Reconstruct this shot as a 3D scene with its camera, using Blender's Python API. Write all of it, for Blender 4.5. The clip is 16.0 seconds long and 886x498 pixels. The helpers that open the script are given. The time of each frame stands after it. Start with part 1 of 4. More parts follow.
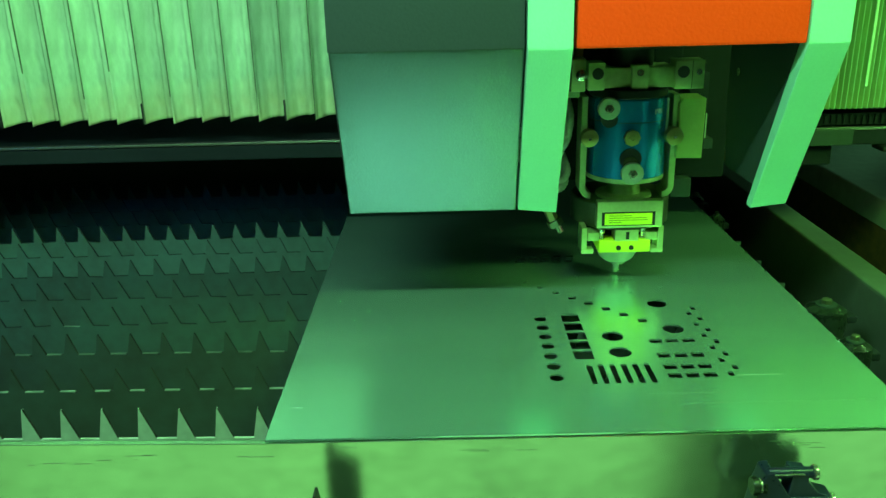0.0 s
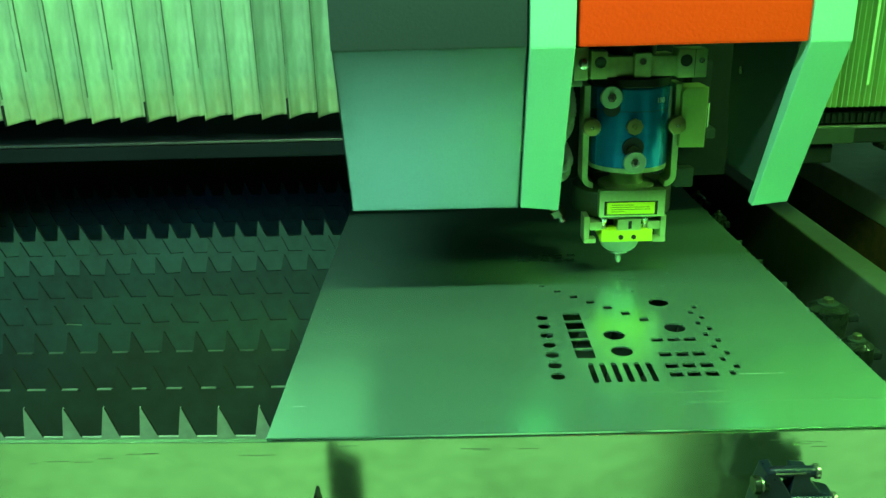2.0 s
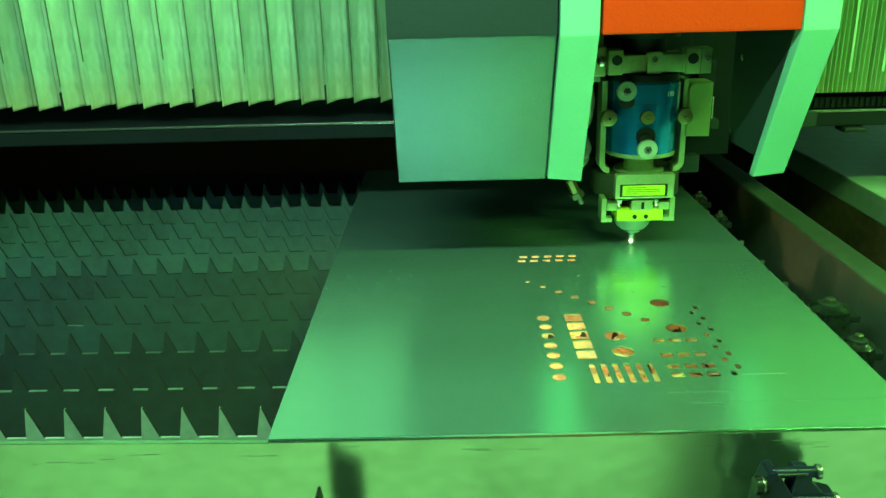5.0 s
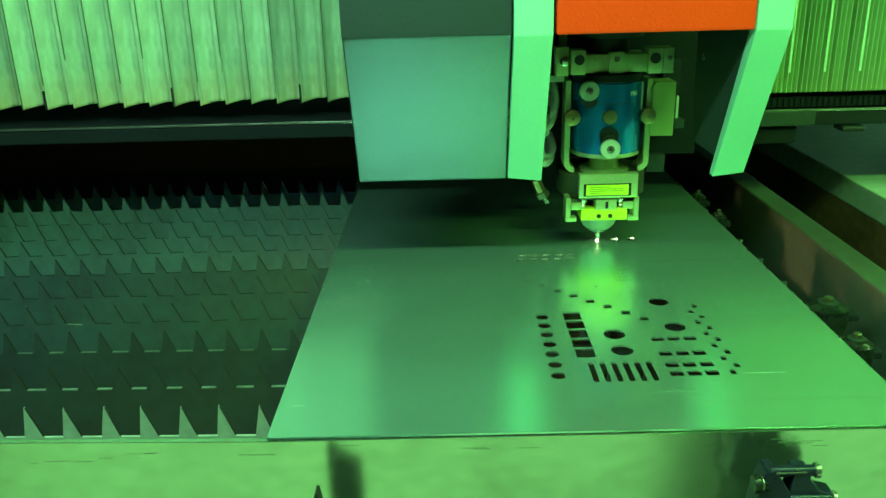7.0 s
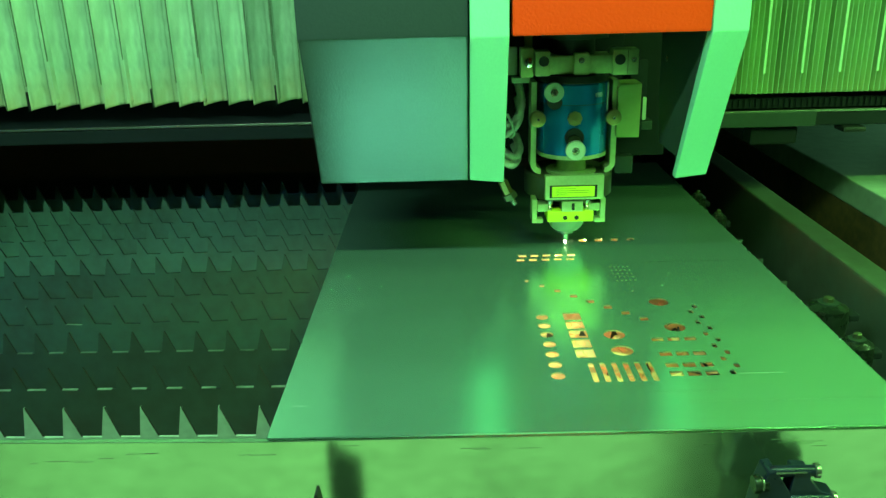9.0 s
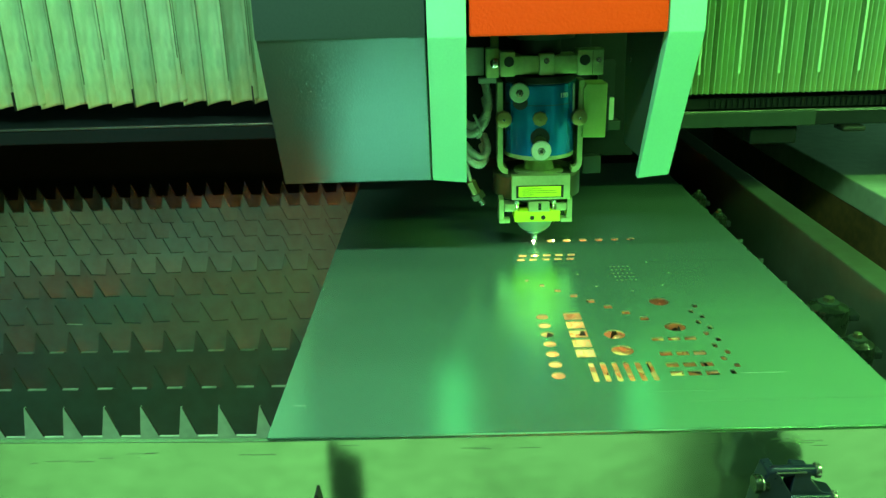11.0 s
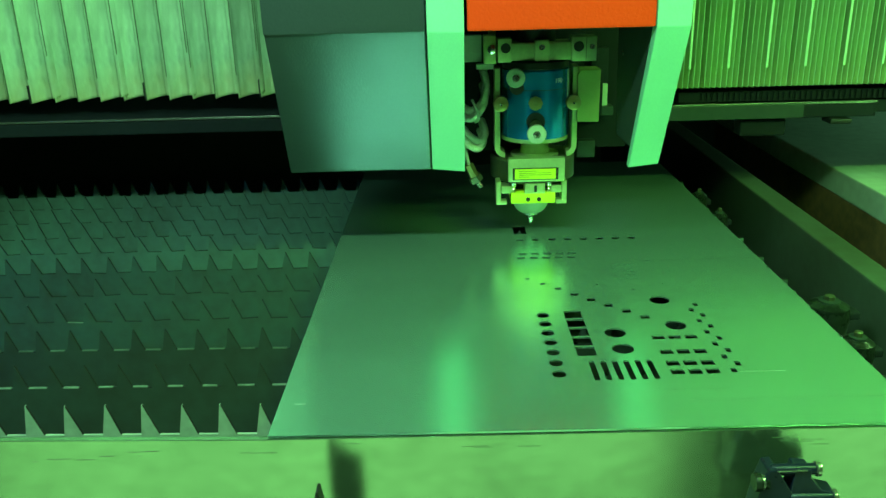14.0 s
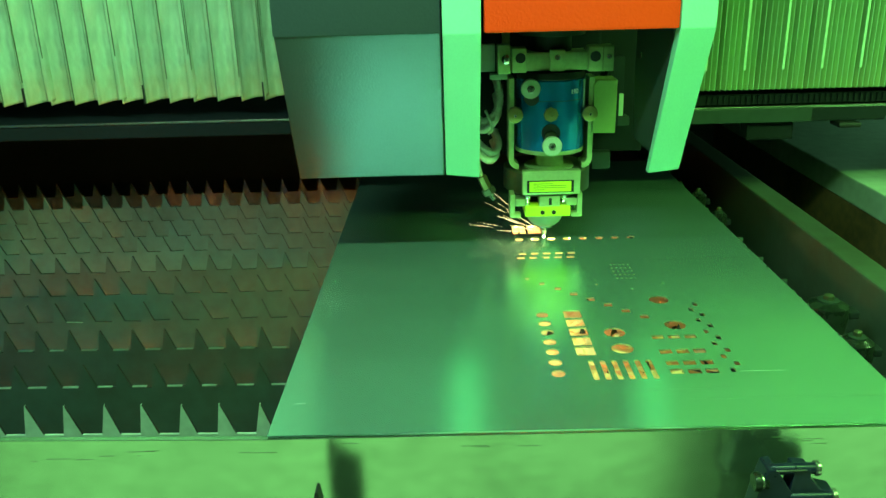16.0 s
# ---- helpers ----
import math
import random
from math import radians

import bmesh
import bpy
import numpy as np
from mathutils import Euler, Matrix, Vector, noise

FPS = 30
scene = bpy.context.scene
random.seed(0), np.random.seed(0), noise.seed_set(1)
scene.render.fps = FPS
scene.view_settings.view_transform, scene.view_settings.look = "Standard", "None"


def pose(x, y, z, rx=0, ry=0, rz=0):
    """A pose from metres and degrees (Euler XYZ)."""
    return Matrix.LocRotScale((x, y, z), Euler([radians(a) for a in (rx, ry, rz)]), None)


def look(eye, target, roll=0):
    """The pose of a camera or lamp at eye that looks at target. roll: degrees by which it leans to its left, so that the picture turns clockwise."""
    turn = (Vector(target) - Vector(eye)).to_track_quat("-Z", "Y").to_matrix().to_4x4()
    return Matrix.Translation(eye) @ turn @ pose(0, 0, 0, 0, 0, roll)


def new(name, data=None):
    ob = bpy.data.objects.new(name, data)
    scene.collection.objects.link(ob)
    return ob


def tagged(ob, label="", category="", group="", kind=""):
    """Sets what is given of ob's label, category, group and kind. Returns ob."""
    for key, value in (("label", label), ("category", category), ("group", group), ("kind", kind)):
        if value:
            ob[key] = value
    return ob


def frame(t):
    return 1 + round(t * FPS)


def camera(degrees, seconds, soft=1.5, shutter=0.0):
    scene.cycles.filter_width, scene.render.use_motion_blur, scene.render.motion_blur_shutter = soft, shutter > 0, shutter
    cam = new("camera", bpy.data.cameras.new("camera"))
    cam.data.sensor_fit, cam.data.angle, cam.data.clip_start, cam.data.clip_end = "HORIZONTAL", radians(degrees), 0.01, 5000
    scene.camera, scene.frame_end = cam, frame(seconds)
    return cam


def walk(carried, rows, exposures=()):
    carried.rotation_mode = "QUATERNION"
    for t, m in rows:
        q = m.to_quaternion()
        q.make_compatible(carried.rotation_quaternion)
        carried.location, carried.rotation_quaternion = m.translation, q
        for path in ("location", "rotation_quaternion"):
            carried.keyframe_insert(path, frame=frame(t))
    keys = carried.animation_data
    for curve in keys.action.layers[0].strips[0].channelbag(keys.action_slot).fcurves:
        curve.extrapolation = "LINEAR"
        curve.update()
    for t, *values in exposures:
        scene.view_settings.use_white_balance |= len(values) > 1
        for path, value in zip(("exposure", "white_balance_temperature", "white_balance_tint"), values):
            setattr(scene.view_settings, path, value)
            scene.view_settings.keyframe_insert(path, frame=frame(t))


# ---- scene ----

# ---------- camera ----------
cam = camera(57.47, 16.0, soft=1.5)
EYE = Vector((0.1423, -0.5276, 1.2380))
# seconds, pitch down, yaw, roll in degrees
AIM = [
    (0, 19.608, -0.392, -1.486),
    (0.5, 19.438, -0.567, -1.536),
    (1, 19.546, -0.429, -1.489),
    (1.5, 19.477, -0.592, -1.550),
    (2, 19.697, -0.509, -1.495),
    (2.5, 19.616, -0.577, -1.550),
    (3, 19.613, -0.438, -1.526),
    (3.5, 19.718, -0.495, -1.511),
    (4, 19.543, -0.602, -1.577),
    (6.5, 19.856, -0.574, -1.569),
    (7, 19.739, -0.522, -1.544),
    (7.5, 19.812, -0.513, -1.540),
    (8, 19.976, -0.577, -1.574),
    (8.5, 19.904, -0.616, -1.595),
    (9, 19.726, -0.520, -1.548),
    (11.5, 19.762, -0.540, -1.568),
    (12, 19.808, -0.528, -1.556),
    (12.5, 19.755, -0.529, -1.544),
    (13, 19.715, -0.603, -1.579),
    (13.5, 19.767, -0.566, -1.546),
    (14, 19.856, -0.588, -1.560),
    (14.5, 19.814, -0.588, -1.613),
    (15, 19.714, -0.600, -1.565),
    (15.5, 19.894, -0.455, -1.579),
    (16, 19.881, -0.545, -1.558),
]


def aim(pitch, yaw, roll):
    p, w = radians(pitch), radians(yaw)
    way = Vector((math.sin(w) * math.cos(p), math.cos(w) * math.cos(p), -math.sin(p)))
    return look(EYE, EYE + way, roll)


walk(cam, [(t, aim(p, w, r)) for t, p, w, r in AIM], exposures=[(0, 0.0), (16, 0.0)])

# ---------- light ----------
world = bpy.data.worlds.new("world")
scene.world = world
world.use_nodes = True
world.node_tree.nodes["Background"].inputs[0].default_value = (0.35, 0.8, 0.5, 1)
world.node_tree.nodes["Background"].inputs[1].default_value = 0.068


def strip_light(name, x, y, z, sx, sy, power, colour, target, spread=180):
    lamp = bpy.data.lights.new(name, "AREA")
    lamp.shape, lamp.size, lamp.size_y, lamp.energy, lamp.color = "RECTANGLE", sx, sy, power, colour
    lamp.spread = radians(spread)
    ob = new(name, lamp)
    ob.matrix_basis = look((x, y, z), target)
    return ob


# two halves of one LED strip over the viewing side, and a side strip
strip_light("led_strip_front", -0.12, -0.25, 1.60, 0.76, 0.03, 7.9, (0.44, 1.0, 0.62), (-0.12, 0.35, 0.9))
strip_light("led_strip_front", 0.66, -0.25, 1.60, 0.76, 0.03, 8.6, (0.28, 1.0, 0.16), (0.66, 0.35, 0.9))
strip_light("led_strip_side", 1.25, 0.05, 1.55, 0.22, 0.04, 6.0, (0.34, 1.0, 0.24), (0.4, 0.2, 0.9))
# soft fill lamp added behind and above the camera to brighten the head
strip_light("front_fill_light", 0.20, -0.75, 1.68, 1.0, 0.25, 1.5, (0.42, 1.0, 0.46), (0.25, 0.4, 1.0))
# blue lamp added at the left for the navy cast on the slats
strip_light("blue_fill_light", -0.66, -0.06, 1.12, 0.3, 0.1, 0.11, (0.06, 0.30, 1.0), (-0.40, 0.26, 0.85), 60)
# lamp added behind the gantry to brighten the side deck
strip_light("rear_fill_light", 1.85, 2.20, 1.60, 0.5, 0.4, 0.45, (0.30, 1.0, 0.45), (1.0, 0.75, 0.9), 90)
# unseen lamps added before the bed to brighten the front bar, between dark dividers
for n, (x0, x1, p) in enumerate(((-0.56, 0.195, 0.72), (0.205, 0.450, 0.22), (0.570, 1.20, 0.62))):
    strip_light("bar_fill_light", (x0 + x1) / 2, -0.46, 0.58, x1 - x0, 0.40, p, (0.36, 1.0, 0.30), ((x0 + x1) / 2, 0.5, 0.58))


# ---------- materials ----------
def material(name, base, rough=0.5, metal=0.0, vary=0.25, scale=8.0, fine=90.0, bump=0.15, stretch=(1, 1, 1), tint=None, spec=0.5):
    """Two scales of variation in colour and gloss, with a fine relief."""
    m = bpy.data.materials.new(name)
    m.use_nodes = True
    nt = m.node_tree
    b = nt.nodes["Principled BSDF"]
    b.inputs["Metallic"].default_value = metal
    b.inputs["Specular IOR Level"].default_value = spec
    co = nt.nodes.new("ShaderNodeTexCoord")
    mp = nt.nodes.new("ShaderNodeMapping")
    mp.inputs["Scale"].default_value = stretch
    nt.links.new(co.outputs["Object"], mp.inputs["Vector"])
    big, small = nt.nodes.new("ShaderNodeTexNoise"), nt.nodes.new("ShaderNodeTexNoise")
    for n, s in ((big, scale), (small, fine)):
        n.inputs["Scale"].default_value = s
        n.inputs["Detail"].default_value = 5
        nt.links.new(mp.outputs[0], n.inputs["Vector"])
    mix = nt.nodes.new("ShaderNodeMath")
    mix.operation = "MULTIPLY_ADD"
    mix.inputs[1].default_value = 0.4
    nt.links.new(small.outputs["Fac"], mix.inputs[0])
    sc = nt.nodes.new("ShaderNodeMath")
    sc.operation = "MULTIPLY"
    sc.inputs[1].default_value = 0.6
    nt.links.new(big.outputs["Fac"], sc.inputs[0])
    nt.links.new(sc.outputs[0], mix.inputs[2])
    ramp = nt.nodes.new("ShaderNodeValToRGB")
    lo = [c * (1 - vary) for c in base]
    hi = [min(1, c * (1 + vary)) for c in base]
    if tint:
        lo = [a * 0.5 + b_ * 0.5 for a, b_ in zip(lo, tint)]
    ramp.color_ramp.elements[0].position, ramp.color_ramp.elements[1].position = 0.33, 0.67
    ramp.color_ramp.elements[0].color, ramp.color_ramp.elements[1].color = (*lo, 1), (*hi, 1)
    nt.links.new(mix.outputs[0], ramp.inputs[0])
    nt.links.new(ramp.outputs[0], b.inputs["Base Color"])
    rr = nt.nodes.new("ShaderNodeMapRange")
    rr.inputs[1].default_value, rr.inputs[2].default_value = 0.3, 0.7
    rr.inputs[3].default_value, rr.inputs[4].default_value = max(0.03, rough * (1 - 0.5 * vary)), min(1, rough * (1 + 0.5 * vary))
    nt.links.new(mix.outputs[0], rr.inputs[0])
    nt.links.new(rr.outputs[0], b.inputs["Roughness"])
    if bump:
        bp = nt.nodes.new("ShaderNodeBump")
        bp.inputs["Strength"].default_value = bump
        bp.inputs["Distance"].default_value = 0.002
        nt.links.new(small.outputs["Fac"], bp.inputs["Height"])
        nt.links.new(bp.outputs[0], b.inputs["Normal"])
    return m


def glow(name, colour, strength):
    m = bpy.data.materials.new(name)
    m.use_nodes = True
    b = m.node_tree.nodes["Principled BSDF"]
    b.inputs["Base Color"].default_value = (*colour, 1)
    b.inputs["Emission Color"].default_value = (*colour, 1)
    b.inputs["Emission Strength"].default_value = strength
    return m


M_SHEET = material("brushed_sheet_steel", (0.51, 0.86, 0.75), 0.25, 0.84, 0.06, 3.0, 60, 0.0, (1.0, 5, 1))
M_BAR = material("scratched_pale_steel", (0.56, 0.76, 0.56), 0.22, 0.94, 0.14, 7.0, 60, 0.015, (0.9, 3, 1.6), tint=(0.46, 0.62, 0.44))
# sooty steel, with the fall of light over the rows put into its tone
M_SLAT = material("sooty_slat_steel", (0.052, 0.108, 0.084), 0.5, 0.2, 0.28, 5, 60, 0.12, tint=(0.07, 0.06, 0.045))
M_SLAT_BACK = material("brightened_back_slat_steel", (0.090, 0.190, 0.145), 0.5, 0.2, 0.25, 5, 60, 0.12, tint=(0.09, 0.10, 0.08))
M_SLAT_DARK = material("darkened_front_slat_steel", (0.040, 0.068, 0.054), 0.5, 0.2, 0.35, 5, 60, 0.12, tint=(0.05, 0.04, 0.025))
M_PITCH = material("near_black_steel", (0.010, 0.013, 0.014), 0.8, 0.0, 0.3, 20, 120, 0.1, spec=0.15)
# highlights on the slat valleys, put into the colour
M_DASH = material("lit_valley_edge", (0.20, 0.28, 0.21), 0.4, 0.3, 0.4, 30, 120, 0.1)
M_DASH_DIM = material("faintly_lit_edge", (0.10, 0.15, 0.11), 0.4, 0.3, 0.4, 30, 120, 0.1)
M_COMB = material("clean_comb_steel", (0.48, 0.62, 0.48), 0.4, 0.3, 0.2, 20, 120, 0.1)
M_SCORCH = material("scorched_cut_edge", (0.012, 0.014, 0.013), 0.7, 0.0, 0.3, 20, 120, 0.1)
M_TRAY = material("rusty_tray_steel", (0.42, 0.32, 0.22), 0.8, 0.0, 0.4, 9, 80, 0.3)
M_DARK = material("black_machine_paint", (0.013, 0.018, 0.021), 0.8, 0.0, 0.3, 6, 120, 0.1, spec=0.2)
M_RAIL = material("oily_grey_rail_paint", (0.080, 0.115, 0.080), 0.45, 0.1, 0.25, 4, 60, 0.12, tint=(0.06, 0.05, 0.03))
M_COVER = material("textured_slate_powder_coat", (0.088, 0.122, 0.132), 0.31, 0.68, 0.05, 5, 420, 0.13)
M_MINT = material("pale_mint_powder_coat", (0.26, 0.64, 0.44), 0.45, 0.0, 0.05, 6, 500, 0.15)
M_ORANGE = material("orange_hammered_paint", (0.98, 0.045, 0.002), 0.40, 0.0, 0.03, 6, 420, 0.3, spec=0.3)
M_BELLOWS = material("pale_pleated_bellows_cloth", (0.45, 0.66, 0.43), 0.17, 0.0, 0.24, 22, 90, 0.35, (1.5, 1.5, 0.6))
M_BELLOWS_FINE = material("green_pleated_bellows_cloth", (0.27, 0.42, 0.19), 0.35, 0.0, 0.2, 9, 70, 0.15, (1.5, 1.5, 0.5))
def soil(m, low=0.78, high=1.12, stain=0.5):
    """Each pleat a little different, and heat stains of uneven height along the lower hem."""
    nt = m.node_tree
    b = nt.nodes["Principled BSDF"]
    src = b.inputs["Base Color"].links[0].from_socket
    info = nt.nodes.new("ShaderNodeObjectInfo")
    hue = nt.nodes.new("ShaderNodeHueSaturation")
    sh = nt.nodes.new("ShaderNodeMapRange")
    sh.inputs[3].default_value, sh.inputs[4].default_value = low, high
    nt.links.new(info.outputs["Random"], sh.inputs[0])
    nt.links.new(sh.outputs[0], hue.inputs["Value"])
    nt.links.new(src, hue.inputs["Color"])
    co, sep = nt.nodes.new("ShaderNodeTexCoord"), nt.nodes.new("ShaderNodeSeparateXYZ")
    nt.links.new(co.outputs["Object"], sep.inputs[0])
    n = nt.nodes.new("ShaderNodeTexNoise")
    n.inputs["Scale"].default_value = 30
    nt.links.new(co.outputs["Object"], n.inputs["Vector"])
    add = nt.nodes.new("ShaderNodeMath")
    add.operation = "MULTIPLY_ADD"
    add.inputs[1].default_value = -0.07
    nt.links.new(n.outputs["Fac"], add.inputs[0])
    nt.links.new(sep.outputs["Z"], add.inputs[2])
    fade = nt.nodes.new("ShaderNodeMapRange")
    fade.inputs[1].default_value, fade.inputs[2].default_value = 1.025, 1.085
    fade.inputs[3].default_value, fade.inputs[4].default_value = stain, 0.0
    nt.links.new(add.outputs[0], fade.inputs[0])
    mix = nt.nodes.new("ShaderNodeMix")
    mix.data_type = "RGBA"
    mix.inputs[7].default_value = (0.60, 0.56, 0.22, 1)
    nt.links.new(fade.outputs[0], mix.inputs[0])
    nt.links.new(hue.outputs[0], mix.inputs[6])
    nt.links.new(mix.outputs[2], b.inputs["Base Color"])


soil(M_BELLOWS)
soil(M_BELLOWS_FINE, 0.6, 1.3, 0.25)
M_CLAMP = material("oily_black_steel", (0.022, 0.032, 0.024), 0.3, 0.3, 0.5, 30, 120, 0.3)
M_SCRATCH = material("dull_scratch", (0.22, 0.33, 0.22), 0.5, 0.5, 0.3, 40, 200, 0.1)
M_BAR_SCRATCH = material("dark_lengthwise_scratch", (0.07, 0.11, 0.07), 0.6, 0.0, 0.3, 40, 200, 0.1)
M_INNER = material("darkened_inner_slate", (0.024, 0.038, 0.032), 0.55, 0.0, 0.15, 6, 300, 0.1, spec=0.3)
M_SEAM = material("dark_fold_seam", (0.12, 0.19, 0.09), 0.6, 0.0, 0.4, 40, 200, 0.1)
M_BELLOWS_EDGE = material("white_bellows_edge", (0.48, 0.70, 0.48), 0.4, 0.0, 0.1, 9, 90, 0.1)
M_BLUE = material("blue_anodised_aluminium", (0.012, 0.34, 1.0), 0.22, 0.72, 0.06, 12, 300, 0.03, (1, 1, 8))
M_ALU = material("machined_aluminium", (0.56, 0.68, 0.34), 0.36, 0.6, 0.15, 20, 220, 0.06)
M_DULL = material("dull_turned_metal", (0.15, 0.17, 0.10), 0.38, 0.75, 0.15, 20, 220, 0.05)
M_STEEL = material("bright_turned_steel", (0.62, 0.66, 0.58), 0.25, 0.9, 0.1, 30, 300, 0.03)
M_BRASS = material("brass", (0.40, 0.36, 0.15), 0.35, 0.9, 0.1, 30, 300, 0.03)
M_CERAMIC = material("pale_ceramic", (0.44, 0.54, 0.40), 0.4, 0.0, 0.1, 40, 300, 0.03)
M_LABEL = material("fluorescent_yellow_label", (0.70, 0.86, 0.03), 0.5, 0.0, 0.05, 40, 200, 0.0)
M_INK = material("dark_ink", (0.10, 0.16, 0.02), 0.6, 0.0, 0.1, 40, 200, 0.0)
M_WHITE = material("white_print", (0.8, 0.85, 0.8), 0.5, 0.0, 0.05, 40, 200, 0.0)
M_BLACK = material("black_rubber", (0.012, 0.014, 0.014), 0.5, 0.0, 0.2, 40, 200, 0.05)
M_BRACKET = material("blue_black_bracket_paint", (0.014, 0.021, 0.05), 0.3, 0.2, 0.3, 30, 200, 0.05)
M_BRAID = material("braided_steel_hose", (0.68, 0.74, 0.62), 0.35, 0.4, 0.3, 60, 700, 0.6)
M_DECK = material("grey_green_deck_paint", (0.50, 0.62, 0.52), 0.6, 0.0, 0.2, 5, 50, 0.08)
M_FLANGE = material("dull_grey_steel", (0.035, 0.055, 0.044), 0.5, 0.3, 0.2, 9, 80, 0.1)
M_BROWN = material("dull_brown_face", (0.20, 0.11, 0.05), 0.6, 0.0, 0.5, 6, 60, 0.15, tint=(0.03, 0.03, 0.02))
M_SENSOR = material("yellow_green_anodised_cover", (0.36, 0.48, 0.15), 0.4, 0.2, 0.08, 20, 200, 0.05)
M_WALL = material("dark_enclosure_paint", (0.06, 0.075, 0.07), 0.7, 0.0, 0.2, 3, 40, 0.1)
M_FLAME = glow("molten_steel_glow", (1.0, 0.70, 0.34), 700.0)
M_STREAM = glow("falling_spark_glow", (1.0, 0.40, 0.12), 80.0)
M_BED_GLOW = glow("lit_bed_glow", (1.0, 0.68, 0.27), 0.75)
_nt = M_BED_GLOW.node_tree
_geo, _map = _nt.nodes.new("ShaderNodeNewGeometry"), _nt.nodes.new("ShaderNodeMapRange")
_map.inputs[3].default_value, _map.inputs[4].default_value = 0.28, 0.48
_nt.links.new(_geo.outputs["Random Per Island"], _map.inputs[0])
# glow graded in x and y, as the jet's light falls on the tray
_tc, _sep = _nt.nodes.new("ShaderNodeTexCoord"), _nt.nodes.new("ShaderNodeSeparateXYZ")
_nt.links.new(_tc.outputs["Object"], _sep.inputs[0])
_fall_x, _gain_y = _nt.nodes.new("ShaderNodeMapRange"), _nt.nodes.new("ShaderNodeMapRange")
_fall_x.inputs[1].default_value, _fall_x.inputs[2].default_value = -0.050, 0.060
_fall_x.inputs[3].default_value, _fall_x.inputs[4].default_value = 1.0, 0.16
_gain_y.inputs[1].default_value, _gain_y.inputs[2].default_value = 0.0, 0.14
_gain_y.inputs[3].default_value, _gain_y.inputs[4].default_value = 1.0, 2.6
_nt.links.new(_sep.outputs["X"], _fall_x.inputs[0])
_nt.links.new(_sep.outputs["Y"], _gain_y.inputs[0])
_last = _map
for _n in (_fall_x, _gain_y):
    _mul = _nt.nodes.new("ShaderNodeMath")
    _mul.operation = "MULTIPLY"
    _nt.links.new(_last.outputs[0], _mul.inputs[0])
    _nt.links.new(_n.outputs[0], _mul.inputs[1])
    _last = _mul
_nt.links.new(_last.outputs[0], _nt.nodes["Principled BSDF"].inputs["Emission Strength"])
M_EMBER = glow("deep_red_ember_glow", (1.0, 0.22, 0.05), 150.0)
M_SPARK = glow("spark_glow", (1.0, 0.72, 0.36), 5.0)


# ---------- builders ----------
def part(name, bm, mat, parent=None, label="", smooth=False):
    me = bpy.data.meshes.new(name)
    bm.normal_update()
    bm.to_mesh(me)
    bm.free()
    me.materials.append(mat)
    if smooth:
        for p in me.polygons:
            p.use_smooth = True
        me.set_sharp_from_angle(angle=radians(35))
    ob = new(name, me)
    if parent is not None:
        ob.parent = parent
    return tagged(ob, label)


def box(x0, x1, y0, y1, z0, z1, bevel=0.001, bm=None):
    b = bmesh.new()
    bmesh.ops.create_cube(b, size=1)
    for v in b.verts:
        v.co = Vector((x0 + (v.co.x + 0.5) * (x1 - x0), y0 + (v.co.y + 0.5) * (y1 - y0), z0 + (v.co.z + 0.5) * (z1 - z0)))
    if bevel:
        bmesh.ops.bevel(b, geom=b.edges[:], offset=bevel, segments=2, affect="EDGES", profile=0.6)
    return join(bm, b)


def join(bm, b):
    if bm is None:
        return b
    tmp = bpy.data.meshes.new("tmp")
    b.to_mesh(tmp)
    b.free()
    bm.from_mesh(tmp)
    bpy.data.meshes.remove(tmp)
    return bm


def lathe(profile, centre=(0, 0, 0), axis="z", segs=40, bm=None):
    """A turned piece from (radius, height) pairs along the axis."""
    b = bmesh.new()
    rings = []
    for r, h in profile:
        ring = []
        for i in range(segs):
            a = 2 * math.pi * i / segs
            c, s = r * math.cos(a), r * math.sin(a)
            co = {"z": (c, s, h), "y": (c, h, s), "x": (h, c, s)}[axis]
            ring.append(b.verts.new(Vector(co) + Vector(centre)))
        rings.append(ring)
    for p, q in zip(rings, rings[1:]):
        for i in range(segs):
            b.faces.new((p[i], p[(i + 1) % segs], q[(i + 1) % segs], q[i]))
    b.faces.new(rings[0]), b.faces.new(rings[-1])
    bmesh.ops.recalc_face_normals(b, faces=b.faces[:])
    return join(bm, b)


def prism(points, plane, d0, d1, bevel=0.0, bm=None):
    """A flat outline, thickened from d0 to d1 across its plane: 'yz', 'xz' or 'xy'."""
    b = bmesh.new()
    def co(p, d):
        return {"yz": (d, p[0], p[1]), "xz": (p[0], d, p[1]), "xy": (p[0], p[1], d)}[plane]
    vs = [b.verts.new(co(p, d0)) for p in points]
    f = b.faces.new(vs)
    ext = bmesh.ops.extrude_face_region(b, geom=[f])
    shift = Vector(co((0, 0), d1)) - Vector(co((0, 0), d0))
    bmesh.ops.translate(b, verts=[g for g in ext["geom"] if isinstance(g, bmesh.types.BMVert)], vec=shift)
    bmesh.ops.recalc_face_normals(b, faces=b.faces[:])
    if bevel:
        bmesh.ops.bevel(b, geom=b.edges[:], offset=bevel, segments=2, affect="EDGES", profile=0.6)
    return join(bm, b)


